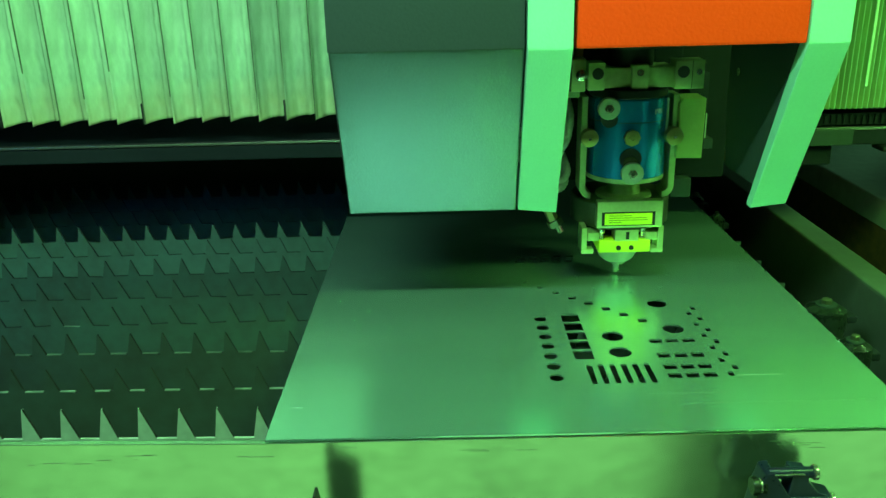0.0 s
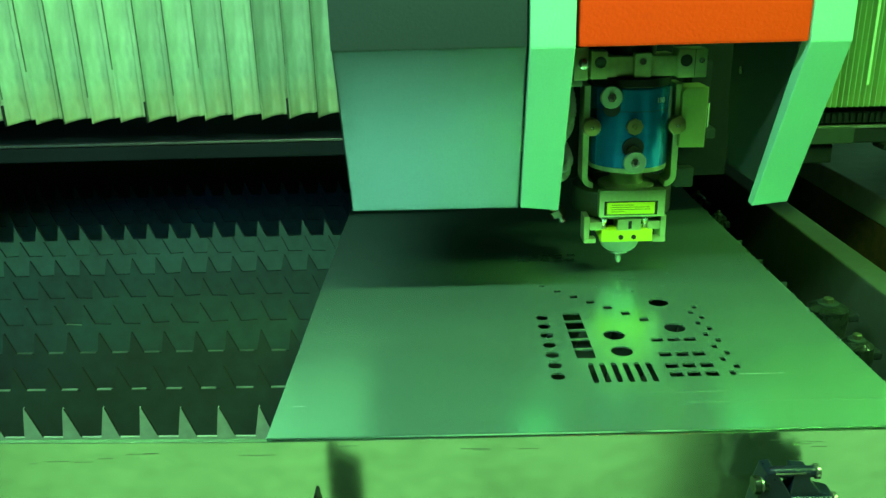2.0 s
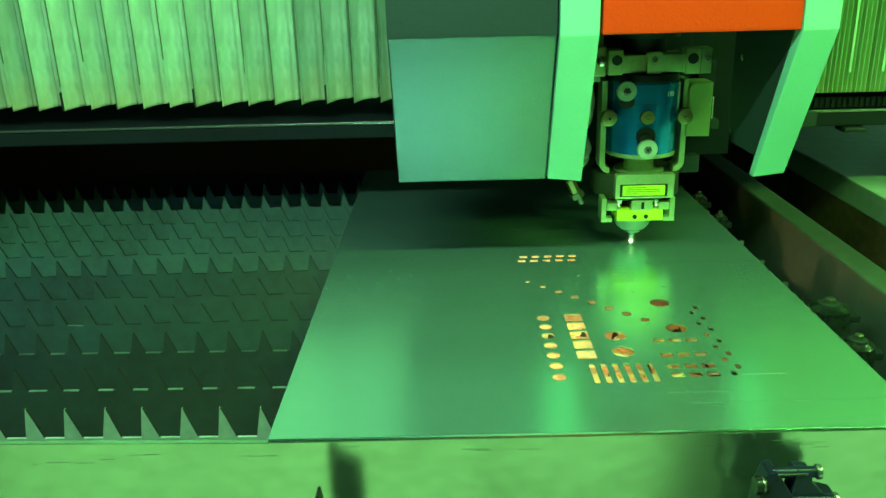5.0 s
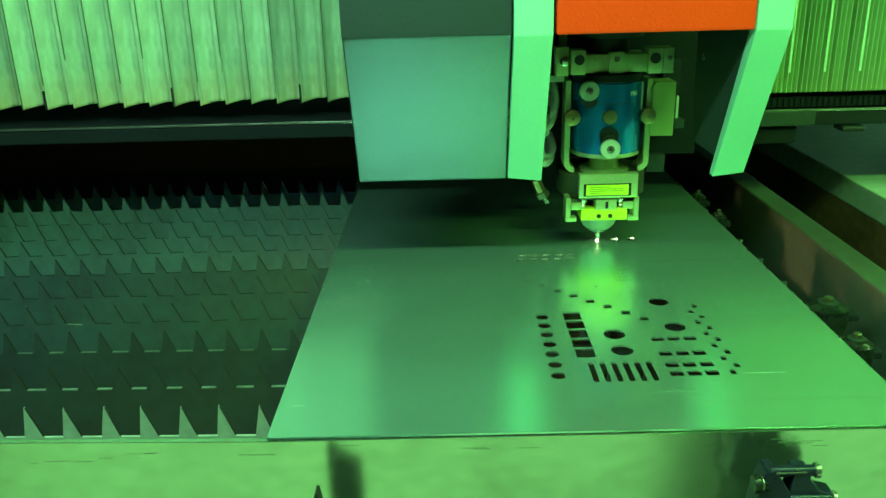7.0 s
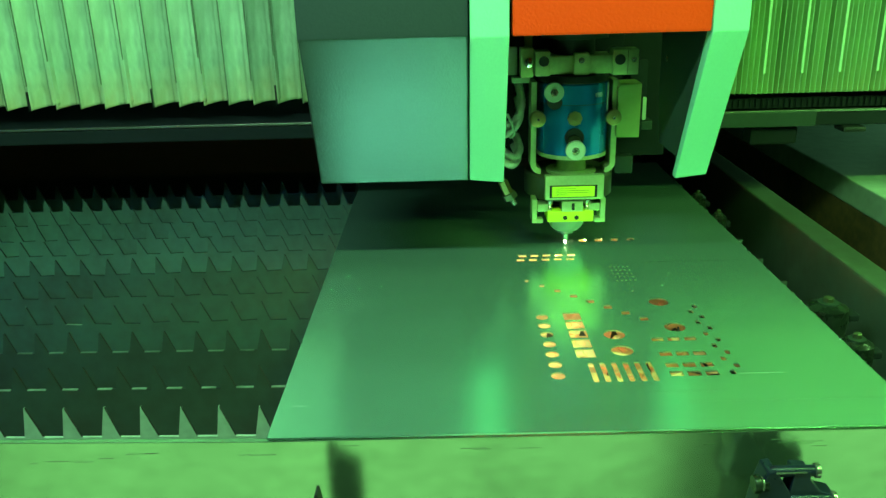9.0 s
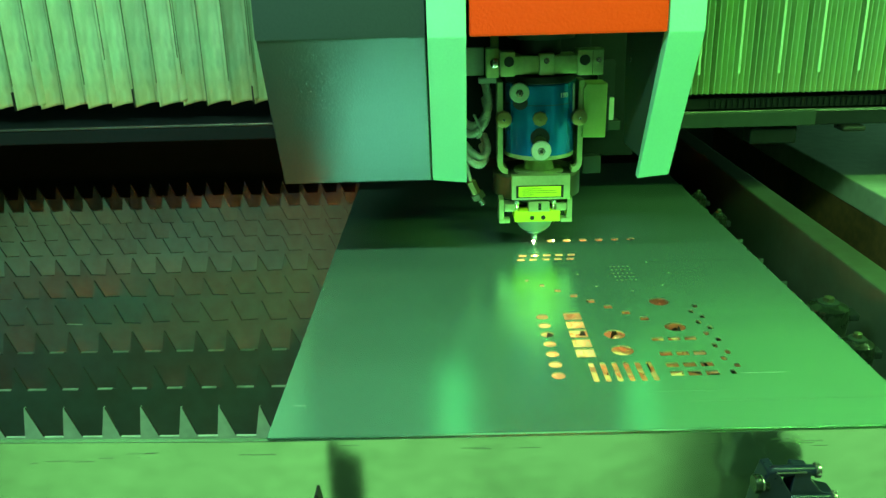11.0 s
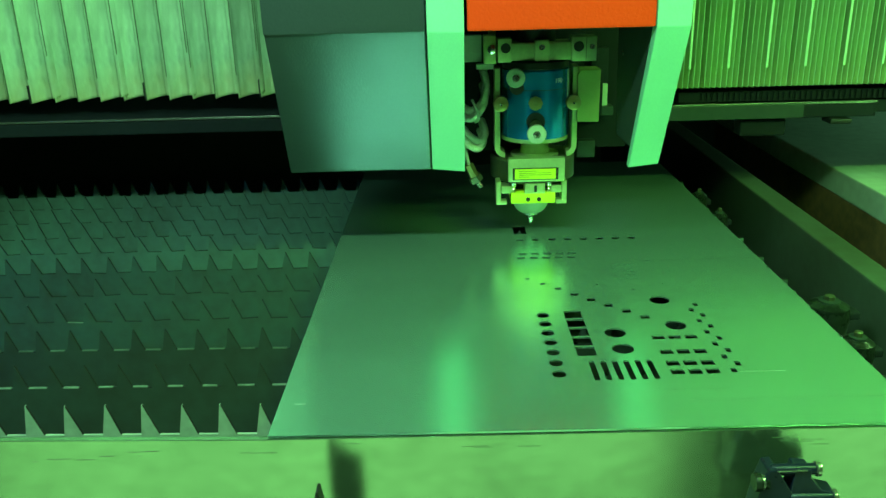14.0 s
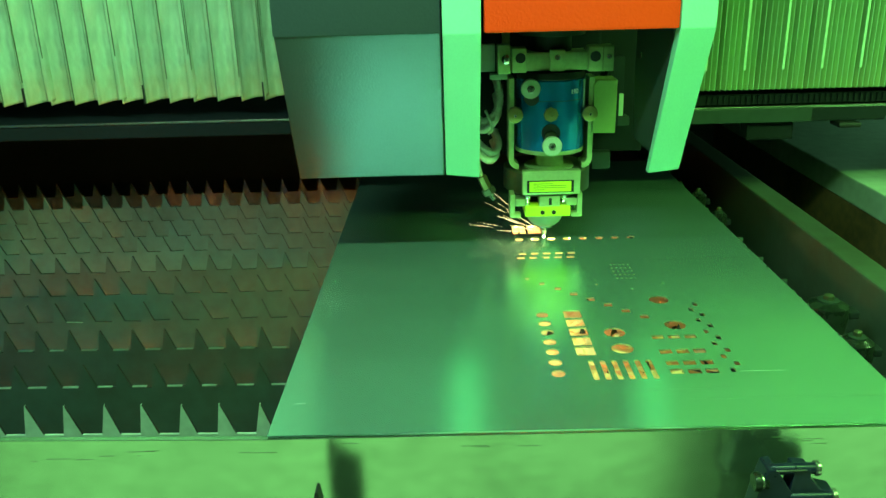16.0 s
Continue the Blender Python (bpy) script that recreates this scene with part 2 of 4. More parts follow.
def tube(points, radius, segs=10, bm=None, rings=0.0):
    """A round hose along a smooth line; rings makes it ribbed."""
    pts = [Vector(p) for p in points]
    fine = []
    for i in range(len(pts) - 1):
        a, b_, c, d = pts[max(i - 1, 0)], pts[i], pts[i + 1], pts[min(i + 2, len(pts) - 1)]
        for k in range(10):
            u = k / 10
            fine.append(0.5 * (2 * b_ + (c - a) * u + (2 * a - 5 * b_ + 4 * c - d) * u * u + (3 * b_ - a - 3 * c + d) * u ** 3))
    fine.append(pts[-1])
    b = bmesh.new()
    prev = None
    first = None
    side = Vector((0.31, 0.2, 0.93))
    for i, p in enumerate(fine):
        way = (fine[min(i + 1, len(fine) - 1)] - fine[max(i - 1, 0)]).normalized()
        u = way.cross(side).normalized()
        v = way.cross(u)
        r = radius * (1 + (rings if i % 2 else -rings))
        ring = [b.verts.new(p + r * (math.cos(2 * math.pi * k / segs) * u + math.sin(2 * math.pi * k / segs) * v)) for k in range(segs)]
        if prev:
            for k in range(segs):
                b.faces.new((prev[k], prev[(k + 1) % segs], ring[(k + 1) % segs], ring[k]))
        else:
            first = ring
        prev = ring
    b.faces.new(first), b.faces.new(prev)
    bmesh.ops.recalc_face_normals(b, faces=b.faces[:])
    return join(bm, b)


def thing(name, label, category, group="", kind="", at=(0, 0, 0)):
    ob = new(name)
    ob.empty_display_size = 0.02
    ob.location = at
    return tagged(ob, label, category, group, kind)


def structure(name, bm, mat, label, category):
    return tagged(part(name, bm, mat), label, category, kind="structure")


# ---------- enclosure ----------
structure("floor", box(-2.2, 2.6, -1.3, 3.0, -0.05, 0.0, 0), M_WALL, "dark concrete workshop floor under the machine", "floor")
structure("wall_north", box(-2.2, 2.6, 2.4, 2.45, 0.0, 2.3, 0), M_WALL, "dark painted rear wall of the machine enclosure", "wall")
structure("wall_west", box(-1.75, -1.70, -1.2, 2.4, 0.0, 2.3, 0), M_WALL, "dark painted side wall of the enclosure", "wall")
structure("wall_east", box(2.2, 2.25, -1.2, 2.4, 0.0, 2.3, 0), M_WALL, "dark painted side wall of the enclosure", "wall")
structure("wall_south", box(-1.70, 2.2, -1.25, -1.20, 0.0, 2.3, 0), M_WALL, "dark wall behind the viewing side", "wall")
structure("ceiling", box(-1.75, 2.25, -1.25, 2.45, 2.3, 2.35, 0), M_WALL, "dark enclosure ceiling", "ceiling")
# unseen dark pieces round the added lamps; their gaps darken the bar's reflection
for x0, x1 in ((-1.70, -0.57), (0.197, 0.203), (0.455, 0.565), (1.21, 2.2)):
    structure("window_post", box(x0, x1, -0.50, -0.44, 0.0, 0.82, 0.002), M_DARK, "unseen dark divider shaping the front bar's reflection", "window post")
structure("window_rail", box(-1.70, 2.2, -0.50, -0.44, 0.82, 0.84, 0.002), M_DARK, "unseen dark rail over the added bar lamps", "window rail")
structure("window_plinth", box(-1.70, 2.2, -0.50, -0.44, 0.0, 0.36, 0.002), M_DARK, "unseen dark plinth under the added bar lamps", "wall")

# ---------- machine bed ----------
structure("scrap_tray", box(-1.0, 0.60, 0.0, 1.8, 0.38, 0.53, 0), M_TRAY, "rusty steel scrap tray under the slats", "tray")
Z = 0.900   # top of the sheet


def build_front_bar():
    t = thing("pallet_front_bar", "pale scratched steel bar along the pallet front edge", "machine frame")
    part("bar_face", prism([(-1.0, 0.70), (0.75, 0.70), (0.75, Z - 0.0025), (-0.004, Z - 0.0025), (-1.0, Z + 0.0175)], "xz", -0.0015, 0.004, 0.0003), M_BAR, t)
    rnd = random.Random(3)
    for n in range(26):
        x, z, l = rnd.uniform(-0.35, 0.5), 0.8855 + rnd.gauss(0, 0.0022), rnd.uniform(0.002, 0.022)
        part("scratch", box(x, x + l, -0.0018, -0.0014, z, z + rnd.uniform(0.00006, 0.00014), 0), M_BAR_SCRATCH, t, "fine lengthwise scratch")
    part("bar_core", box(-1.0, 0.75, 0.004, 0.030, 0.70, Z - 0.030, 0.001), M_DARK, t)
    return t


build_front_bar()

SLAT_PITCH, TOOTH = 0.0735, 0.0315


SLAT_SHIFT = (0.0172, 0.0312, 0.0169, 0.0325, 0.0135, 0.0305, 0.0125, 0.0305, 0.0150, 0.0040, 0.0210, 0.0060, 0.0240, 0.0150, 0.0010)

VALLEYS = {}


def slat_mesh(k):
    rnd = random.Random(k)
    valley, low = (-0.0250 if k == 0 else -0.0217 if k < 7 else -0.0250), -0.150
    pts = [(-0.95, low), (-0.95, valley)]
    x = -0.95 + SLAT_SHIFT[k]
    while x < 0.510:
        j = rnd.uniform(-0.0012, 0.0012)
        w = rnd.uniform(0.0, 0.0012)
        # the tips are burnt lower where a sheet lies on them
        top = -0.0030 if x > -0.012 or k > 7 else 0.0030 if k == 0 else 0.0022 - 0.0006 * k
        if k == 0:
            pts += [(x - 0.0002, valley), (x + 0.0042 + j, top - w), (x + 0.0048 + j, top - w), (x + 0.0150, valley)]
            x += TOOTH
            continue
        pts += [(x + 0.001, valley + rnd.uniform(-0.001, 0.001)), (x + 0.0055 + j, top - w), (x + 0.0062 + j, top - w), (x + 0.0150, valley)]
        x += TOOTH
    pts += [(0.530, valley), (0.530, low)]
    b = prism(pts, "xz", -0.00125, 0.00125)
    me = bpy.data.meshes.new("support_slat")
    b.to_mesh(me)
    b.free()
    # front rows darkened, back rows lightened, after the light they get
    for m in (M_COMB if k == 0 else M_SLAT_DARK if k < 3 else M_SLAT if k < 6 else M_SLAT_BACK, M_SCORCH, M_COMB if k == 0 else M_DASH):
        me.materials.append(m)
    for p in me.polygons:
        if abs(p.normal.y) < 0.5:
            # scorched cut edges; flat valleys of nearer slats coloured bright, as if catching light
            p.material_index = 2 if p.normal.z > 0.9 and (k == 0 or k == 3 and p.index % 23 == 0) else 1
    VALLEYS[k] = [p[0] for p, q in zip(pts, pts[1:]) if p[1] < -0.02 and abs(p[1] - q[1]) < 0.002 and -0.42 < p[0] < 0.0 and q[0] - p[0] < 0.03]
    return me


def build_slats():
    for k in range(11):
        ob = new("support_slat", slat_mesh(k))
        ob.location = (0, 0.0434 + k * SLAT_PITCH, Z)
        ob.rotation_euler.y = radians(0.9 if k == 0 else 0.5 if k < 3 else 0.0)
        tagged(ob, "clean pale steel comb slat with sharp triangular teeth" if k == 0 else "sooty steel support slat with sharp triangular teeth", "slat", "slats of the cutting bed")
        if k in (1, 2):
            rnd = random.Random(70 + k)
            # bright strips stand in for light caught on the valleys
            for x in VALLEYS[k]:
                l = rnd.uniform(0.013, 0.0165)
                part("worn_edge", box(x + 0.0003, x + l, -0.0016, 0.0016, -0.0217, -0.0208, 0.0002), M_DASH if k == 1 else M_DASH_DIM, ob, "valley edge coloured bright like caught light")


build_slats()


def build_rails():
    t = thing("bed_side_frame", "oily dark grey machine rail beside the cutting bed", "rail")
    part("rail_body", box(0.592, 0.626, 0.02, 1.5, 0.45, Z, 0.003), M_RAIL, t)
    part("rail_foot", box(0.545, 0.592, 0.02, 1.5, 0.66, 0.72, 0.003), M_DARK, t)
    t = thing("pallet_side_beam", "dark pallet beam under the sheet edge", "machine frame")
    part("beam", box(0.531, 0.545, -0.01, 1.5, 0.66, 0.84, 0.002), M_DARK, t)
    t = thing("side_deck", "grey green machine deck beyond the rails", "machine deck")
    part("deck_plate", box(0.767, 1.9, 0.02, 1.35, 0.86, Z, 0.003), M_DECK, t)
    part("deck_skirt", box(0.768, 0.80, 0.02, 1.35, 0.1, 0.86, 0.002), M_BROWN, t, "brown inner face")
    t = thing("deck_post", "dark upright post on the machine deck", "post")
    part("post", box(1.01, 1.12, 0.93, 1.0, Z, 1.4, 0.004), M_WALL, t)


build_rails()

# ---------- the sheet ----------
SHEET_W, SHEET_L, SHEET_T = 0.500, 0.830, 0.0015


def rect_hole(cx, cy, w, h, r=0.0, n=5):
    if r <= 0:
        return [(cx - w / 2, cy - h / 2), (cx + w / 2, cy - h / 2), (cx + w / 2, cy + h / 2), (cx - w / 2, cy + h / 2)]
    pts = []
    for qx, qy, a0 in ((1, 1, 0), (-1, 1, 90), (-1, -1, 180), (1, -1, 270)):
        for i in range(n + 1):
            a = radians(a0 + 90 * i / n)
            pts.append((cx + qx * (w / 2 - r) + r * math.cos(a), cy + qy * (h / 2 - r) + r * math.sin(a)))
    return pts


def round_hole(cx, cy, r, n=28):
    return [(cx + r * math.cos(2 * math.pi * i / n), cy + r * math.sin(2 * math.pi * i / n)) for i in range(n)]


def flat_mesh(name, outlines, thick, mat):
    """A flat piece with holes: the first outline is its edge."""
    cu = bpy.data.curves.new(name, "CURVE")
    cu.dimensions, cu.fill_mode, cu.extrude = "2D", "BOTH", thick / 2
    for pts in outlines:
        sp = cu.splines.new("POLY")
        sp.points.add(len(pts) - 1)
        for p, (x, y) in zip(sp.points, pts):
            p.co = (x, y, 0, 1)
        sp.use_cyclic_u = True
    tmp = new("tmp", cu)
    me = bpy.data.meshes.new_from_object(tmp.evaluated_get(bpy.context.evaluated_depsgraph_get()))
    bpy.data.objects.remove(tmp)
    bpy.data.curves.remove(cu)
    me.name = name
    me.materials.clear()
    me.materials.append(mat)
    return me


def hole_outlines():
    holes = []
    for i in range(7):                                   # seven small discs in a column
        holes.append(round_hole(0.2324, 0.0866 + 0.0201 * i, 0.0062))
    for i in range(5):                                   # five squares
        holes.append(rect_hole(0.2622, 0.1275 + 0.0200 * i, 0.0172, 0.0172))
    for i in range(6):                                   # six long slots
        holes.append(rect_hole(0.2634 + 0.0101 * i, 0.0914, 0.0050, 0.0345, 0.0018))
    for x, y in ((0.2957, 0.1641), (0.2962, 0.1309), (0.3560, 0.2382), (0.3565, 0.1776)):
        holes.append(round_hole(x, y, 0.0100, 40))
    for y, h in ((0.1522, 0.0075), (0.1230, 0.0085), (0.1014, 0.0085), (0.0858, 0.0085)):
        for i in range(3):
            holes.append(rect_hole(0.3335 + 0.0151 * i, y, 0.0112, h))
    for i in range(6):                                   # two staggered columns
        holes.append(rect_hole(0.3889, 0.0985 + 0.0253 * i, 0.0047, 0.0082, 0.0012))
        holes.append(rect_hole(0.3815, 0.0867 + 0.0251 * i, 0.0047, 0.0082, 0.0012))
    for i in range(8):                                   # a diagonal of growing squares
        s = min(0.0085, 0.0045 + 0.0011 * i)
        holes.append(rect_hole(0.2265 + 0.01503 * i, 0.3039 - 0.01515 * i, s, s))
    for i in range(5):                                   # a field of tiny holes
        for j in range(5):
            holes.append(round_hole(0.3256 + 0.0051 * i, 0.2987 + 0.0104 * j, 0.0015, 8))
    for x, y in ((0.2851, 0.3189), (0.2997, 0.2829), (0.3356, 0.2681), (0.3700, 0.3528), (0.3864, 0.3175), (0.3709, 0.2818)):
        holes.append(round_hole(x, y, 0.0017, 10))
    for i in range(5):                                   # two rows of short slots
        holes.append(rect_hole(0.2290 + 0.0146 * i, 0.3835, 0.0092, 0.0065, 0.001))
        holes.append(rect_hole(0.2256 + 0.0147 * i, 0.3696, 0.0092, 0.0065, 0.001))
    return holes


# discs and squares that are cut out in the clip: centre, cut time
NEW_ROUND = [(0.3698 - 0.02005 * i, 0.4352, t) for i, t in enumerate((5.55, 6.50, 7.48, 8.47, 9.40, 10.38, 11.38, 12.38))]
NEW_SQUARE = [(0.2322, 0.4740, 13.78), (0.2518, 0.4740, 15.22)]


def build_sheet():
    outer = [(0, 0), (SHEET_W, 0), (SHEET_W, SHEET_L), (0, SHEET_L)]
    holes = hole_outlines()
    holes += [round_hole(x, y, 0.0052, 20) for x, y, t in NEW_ROUND]
    holes += [rect_hole(x, y, 0.0165, 0.0325) for x, y, t in NEW_SQUARE]
    me = flat_mesh("steel_sheet", [outer] + holes, SHEET_T, M_SHEET)
    ob = new("steel_sheet", me)
    ob.location = (0, 0, Z - SHEET_T / 2)
    for x0, x1, y, mat in ((0.362, 0.498, 0.3535, M_SCORCH), (0.386, 0.425, 0.0840, M_COMB), (0.300, 0.370, 0.0560, M_SCRATCH), (0.012, 0.022, 0.0460, M_COMB), (0.33, 0.497, 0.0395, M_SCRATCH)):
        part("scribe_line", box(x0, x1, y - 0.00016, y + 0.00016, SHEET_T / 2, SHEET_T / 2 + 0.00012, 0), mat, ob, "fine scratch")
    rnd = random.Random(21)
    for n in range(22):
        y, r = rnd.uniform(0.10, 0.80), rnd.uniform(0.0007, 0.0018)
        b = bmesh.new()
        bmesh.ops.create_icosphere(b, subdivisions=1, radius=r)
        for v in b.verts:
            v.co = Vector((v.co.x * 0.7, v.co.y * rnd.uniform(1.0, 2.2), v.co.z * 0.9)) + Vector((SHEET_W - 0.0003, y, 0.0006))
        part("edge_burr", b, M_CLAMP if n % 4 else M_STEEL, ob, "rough burr on the cut edge")
    return tagged(ob, "thin brushed steel sheet with many cut holes, on toothed slats", "metal sheet")


build_sheet()
SLUGS = []


def build_slugs():
    disc = flat_mesh("cut_disc", [round_hole(0, 0, 0.0051, 20)], SHEET_T * 0.9, M_SHEET)
    plate = flat_mesh("cut_rectangle", [rect_hole(0, 0, 0.0163, 0.0323)], SHEET_T * 0.9, M_SHEET)
    for x, y, t in NEW_ROUND:
        ob = tagged(new("cut_disc", disc), "small steel disc cut out of the sheet", "steel offcut", "discs cut from the sheet")
        SLUGS.append((ob, x, y, t))
    for x, y, t in NEW_SQUARE:
        ob = tagged(new("cut_rectangle", plate), "small steel rectangle cut out of the sheet", "steel offcut", "rectangles cut from the sheet")
        SLUGS.append((ob, x, y, t))


build_slugs()


# ---------- gantry ----------
HOME = Vector((0.328, 0.436, 0))     # the nozzle's place at rest; gantry parts are built round it
gantry = thing("gantry_beam", "dark gantry beam with a thin steel lip", "gantry")
part("beam_body", box(-1.5, 1.75, 0.13, 0.42, 0.13 + Z, 1.62, 0.004), M_DARK, gantry)
part("beam_lip", box(-1.2, 0.40, 0.100, 0.128, 1.018, 1.036, 0.002), M_DARK, gantry, "dark lower lip")
part("lip_edge", box(-1.2, 0.40, 0.098, 0.104, 1.037, 1.0400, 0.0004), M_STEEL, gantry, "thin bright steel edge")
part("flange", box(-0.05, 0.297, 0.090, 0.0975, 1.020, 1.039, 0.001), M_FLANGE, gantry, "grey steel flange")
part("rail_tail", box(0.400, 1.3, 0.108, 0.128, 1.022, 1.040, 0.002), M_DARK, gantry)
part("end_stop", box(0.335, 0.365, 0.09, 0.12, 1.010, 1.0175, 0.003), M_BLACK, gantry)
part("rack", box(0.13, 1.3, 0.104, 0.128, 1.042, 1.056, 0.001), M_PITCH, gantry)
teeth = bmesh.new()
for n in range(120):
    box(0.16 + n * 0.0075, 0.1635 + n * 0.0075, 0.1000, 0.1036, 1.0435, 1.0545, 0, teeth)
tagged(part("rack_teeth", teeth, M_PITCH, gantry, "fine steel rack teeth"), kind="stuff")
part("end_block", box(0.217, 0.279, 0.100, 0.13, 0.994, 1.0175, 0.003), M_PITCH, gantry)

# bellows: every pleat slides along the beam as the carriage moves
N_LEFT, N_RIGHT = 38, 96
LEFT_END, RIGHT_END = -0.994, 1.08
LEFT_OFF, RIGHT_OFF = -0.0755, 0.135     # where the bellows join the carriage, from the nozzle
PLEATS = []


def build_bellows():
    left = thing("bellows_cover", "pale pleated bellows, widely spread, beside the carriage", "bellows", "bellows of the gantry")
    right = thing("bellows_cover", "pale pleated bellows, tightly folded, with bright stiffeners", "bellows", "bellows of the gantry")
    w = 0.0355
    # one slanted pleat: a soft bulge, a shallow trough and a return, creased here and there like film
    SECTION = ((0, -0.0165), (0.08, -0.0090), (0.34, -0.0010), (0.56, -0.0040), (0.78, -0.0125), (0.90, -0.0100), (1, 0.0040))

    def pleat_mesh(seed):
        rnd = random.Random(seed)
        rows, cols = 110, 24
        dents = [(rnd.uniform(0.05, 0.75), rnd.uniform(1.08, 1.42), rnd.uniform(0.06, 0.20), rnd.uniform(0.0012, 0.0050), rnd.uniform(-0.0013, 0.0010)) for _ in range(60)]
        ph = [rnd.uniform(0, 6.28) for _ in range(3)]
        bm = bmesh.new()
        front, back = [], []
        for i in range(rows + 1):
            z = 1.068 + 0.392 * i / rows
            lf, lb = [], []
            for j in range(cols + 1):
                u = j / cols
                # from the front fold back into a trough, forward to a soft ridge, and under the next fold
                for (u0, y0), (u1, y1) in zip(SECTION, SECTION[1:]):
                    if u <= u1:
                        e = (u - u0) / (u1 - u0)
                        y = y0 + (y1 - y0) * e * e * (3 - 2 * e)
                        break
                y += 0.0006 * math.sin(z * 38 + ph[0]) * math.sin(math.pi * u) + 0.0004 * math.sin(z * 90 + u * 5 + ph[1]) * math.sin(math.pi * u)
                for du, dz, wu, wz, a in dents:
                    e = ((u - du) / wu) ** 2 + ((z - dz) / wz) ** 2
                    if e < 6:
                        y += a * math.exp(-e)
                drop = -0.0072 * u * max(0.0, 1 - i / 12)
                lf.append(bm.verts.new((w * u, y, z - drop)))
                lb.append(bm.verts.new((w * u, y + 0.0018, z - drop)))
            front.append(lf)
            back.append(lb)
        for i in range(rows):
            for j in range(cols):
                bm.faces.new((front[i][j], front[i][j + 1], front[i + 1][j + 1], front[i + 1][j])).smooth = True
                bm.faces.new((back[i][j], back[i + 1][j], back[i + 1][j + 1], back[i][j + 1])).smooth = True
            for g in (0, cols):
                bm.faces.new((front[i][g], front[i + 1][g], back[i + 1][g], back[i][g]))
        for j in range(cols):
            bm.faces.new((front[0][j], back[0][j], back[0][j + 1], front[0][j + 1]))
        bmesh.ops.recalc_face_normals(bm, faces=bm.faces)
        return bm

    pleats = [part("pleat", pleat_mesh(40 + n), M_BELLOWS, left) for n in range(5)]
    for k in range(N_LEFT):
        ob = pleats[k] if k < 5 else new("pleat", pleats[(k * 3) % 5].data)
        ob.parent = left
        cut = 1.069 + 0.03 * ((k * 7) % 3)
        part("seam", box(-0.0004, 0.0004, -0.0176, -0.0156, cut, 1.46, 0), M_SEAM, ob, "dark seam")
        if k >= 24:
            part("crease", box(0.0314, 0.0318, -0.0118, -0.0085, cut + 0.01, 1.46, 0), M_SEAM, ob, "thin dark crease line")
        if k % 5 == 4:
            part("seam_slit", box(-0.0022, -0.0006, -0.0190, -0.0130, 1.068, 1.092, 0), M_SCORCH, ob, "dark slit")
        PLEATS.append((ob, "left", k, (0, 0.0008, -0.0006)[k % 3], (0, -0.003, 0.0015)[k % 3]))
    fold = [(-0.0031, 0.005), (0.0002, -0.0066), (0.0007, -0.0074), (0.0012, -0.0066), (0.0042, 0.005), (0.0034, 0.005), (0.0007, -0.0055), (-0.0024, 0.005)]
    b2 = part("fold", prism(fold, "xy", 1.064, 1.46), M_BELLOWS_FINE, right)
    b2.data.materials.append(M_BELLOWS_EDGE)
    for p in b2.data.polygons:
        if p.center.y < -0.0068 and abs(p.normal.z) < 0.5:
            p.material_index = 1
    for k in range(N_RIGHT):
        ob = b2 if k == 0 else new("fold", b2.data)
        ob.parent = right
        if k % 7 == 4:
            part("stiffener", box(-0.0008, 0.0022, -0.0092, -0.0072, 1.090, 1.46, 0.0004), M_BELLOWS_EDGE, ob, "pale stiffening strip")
        PLEATS.append((ob, "right", k, 0, 0))
    return left, right


bellows_left, bellows_right = build_bellows()

# ---------- carriage with its covers ----------
carriage = thing("carriage_cover", "slate, mint and orange sheet metal carriage cover", "machine cover")


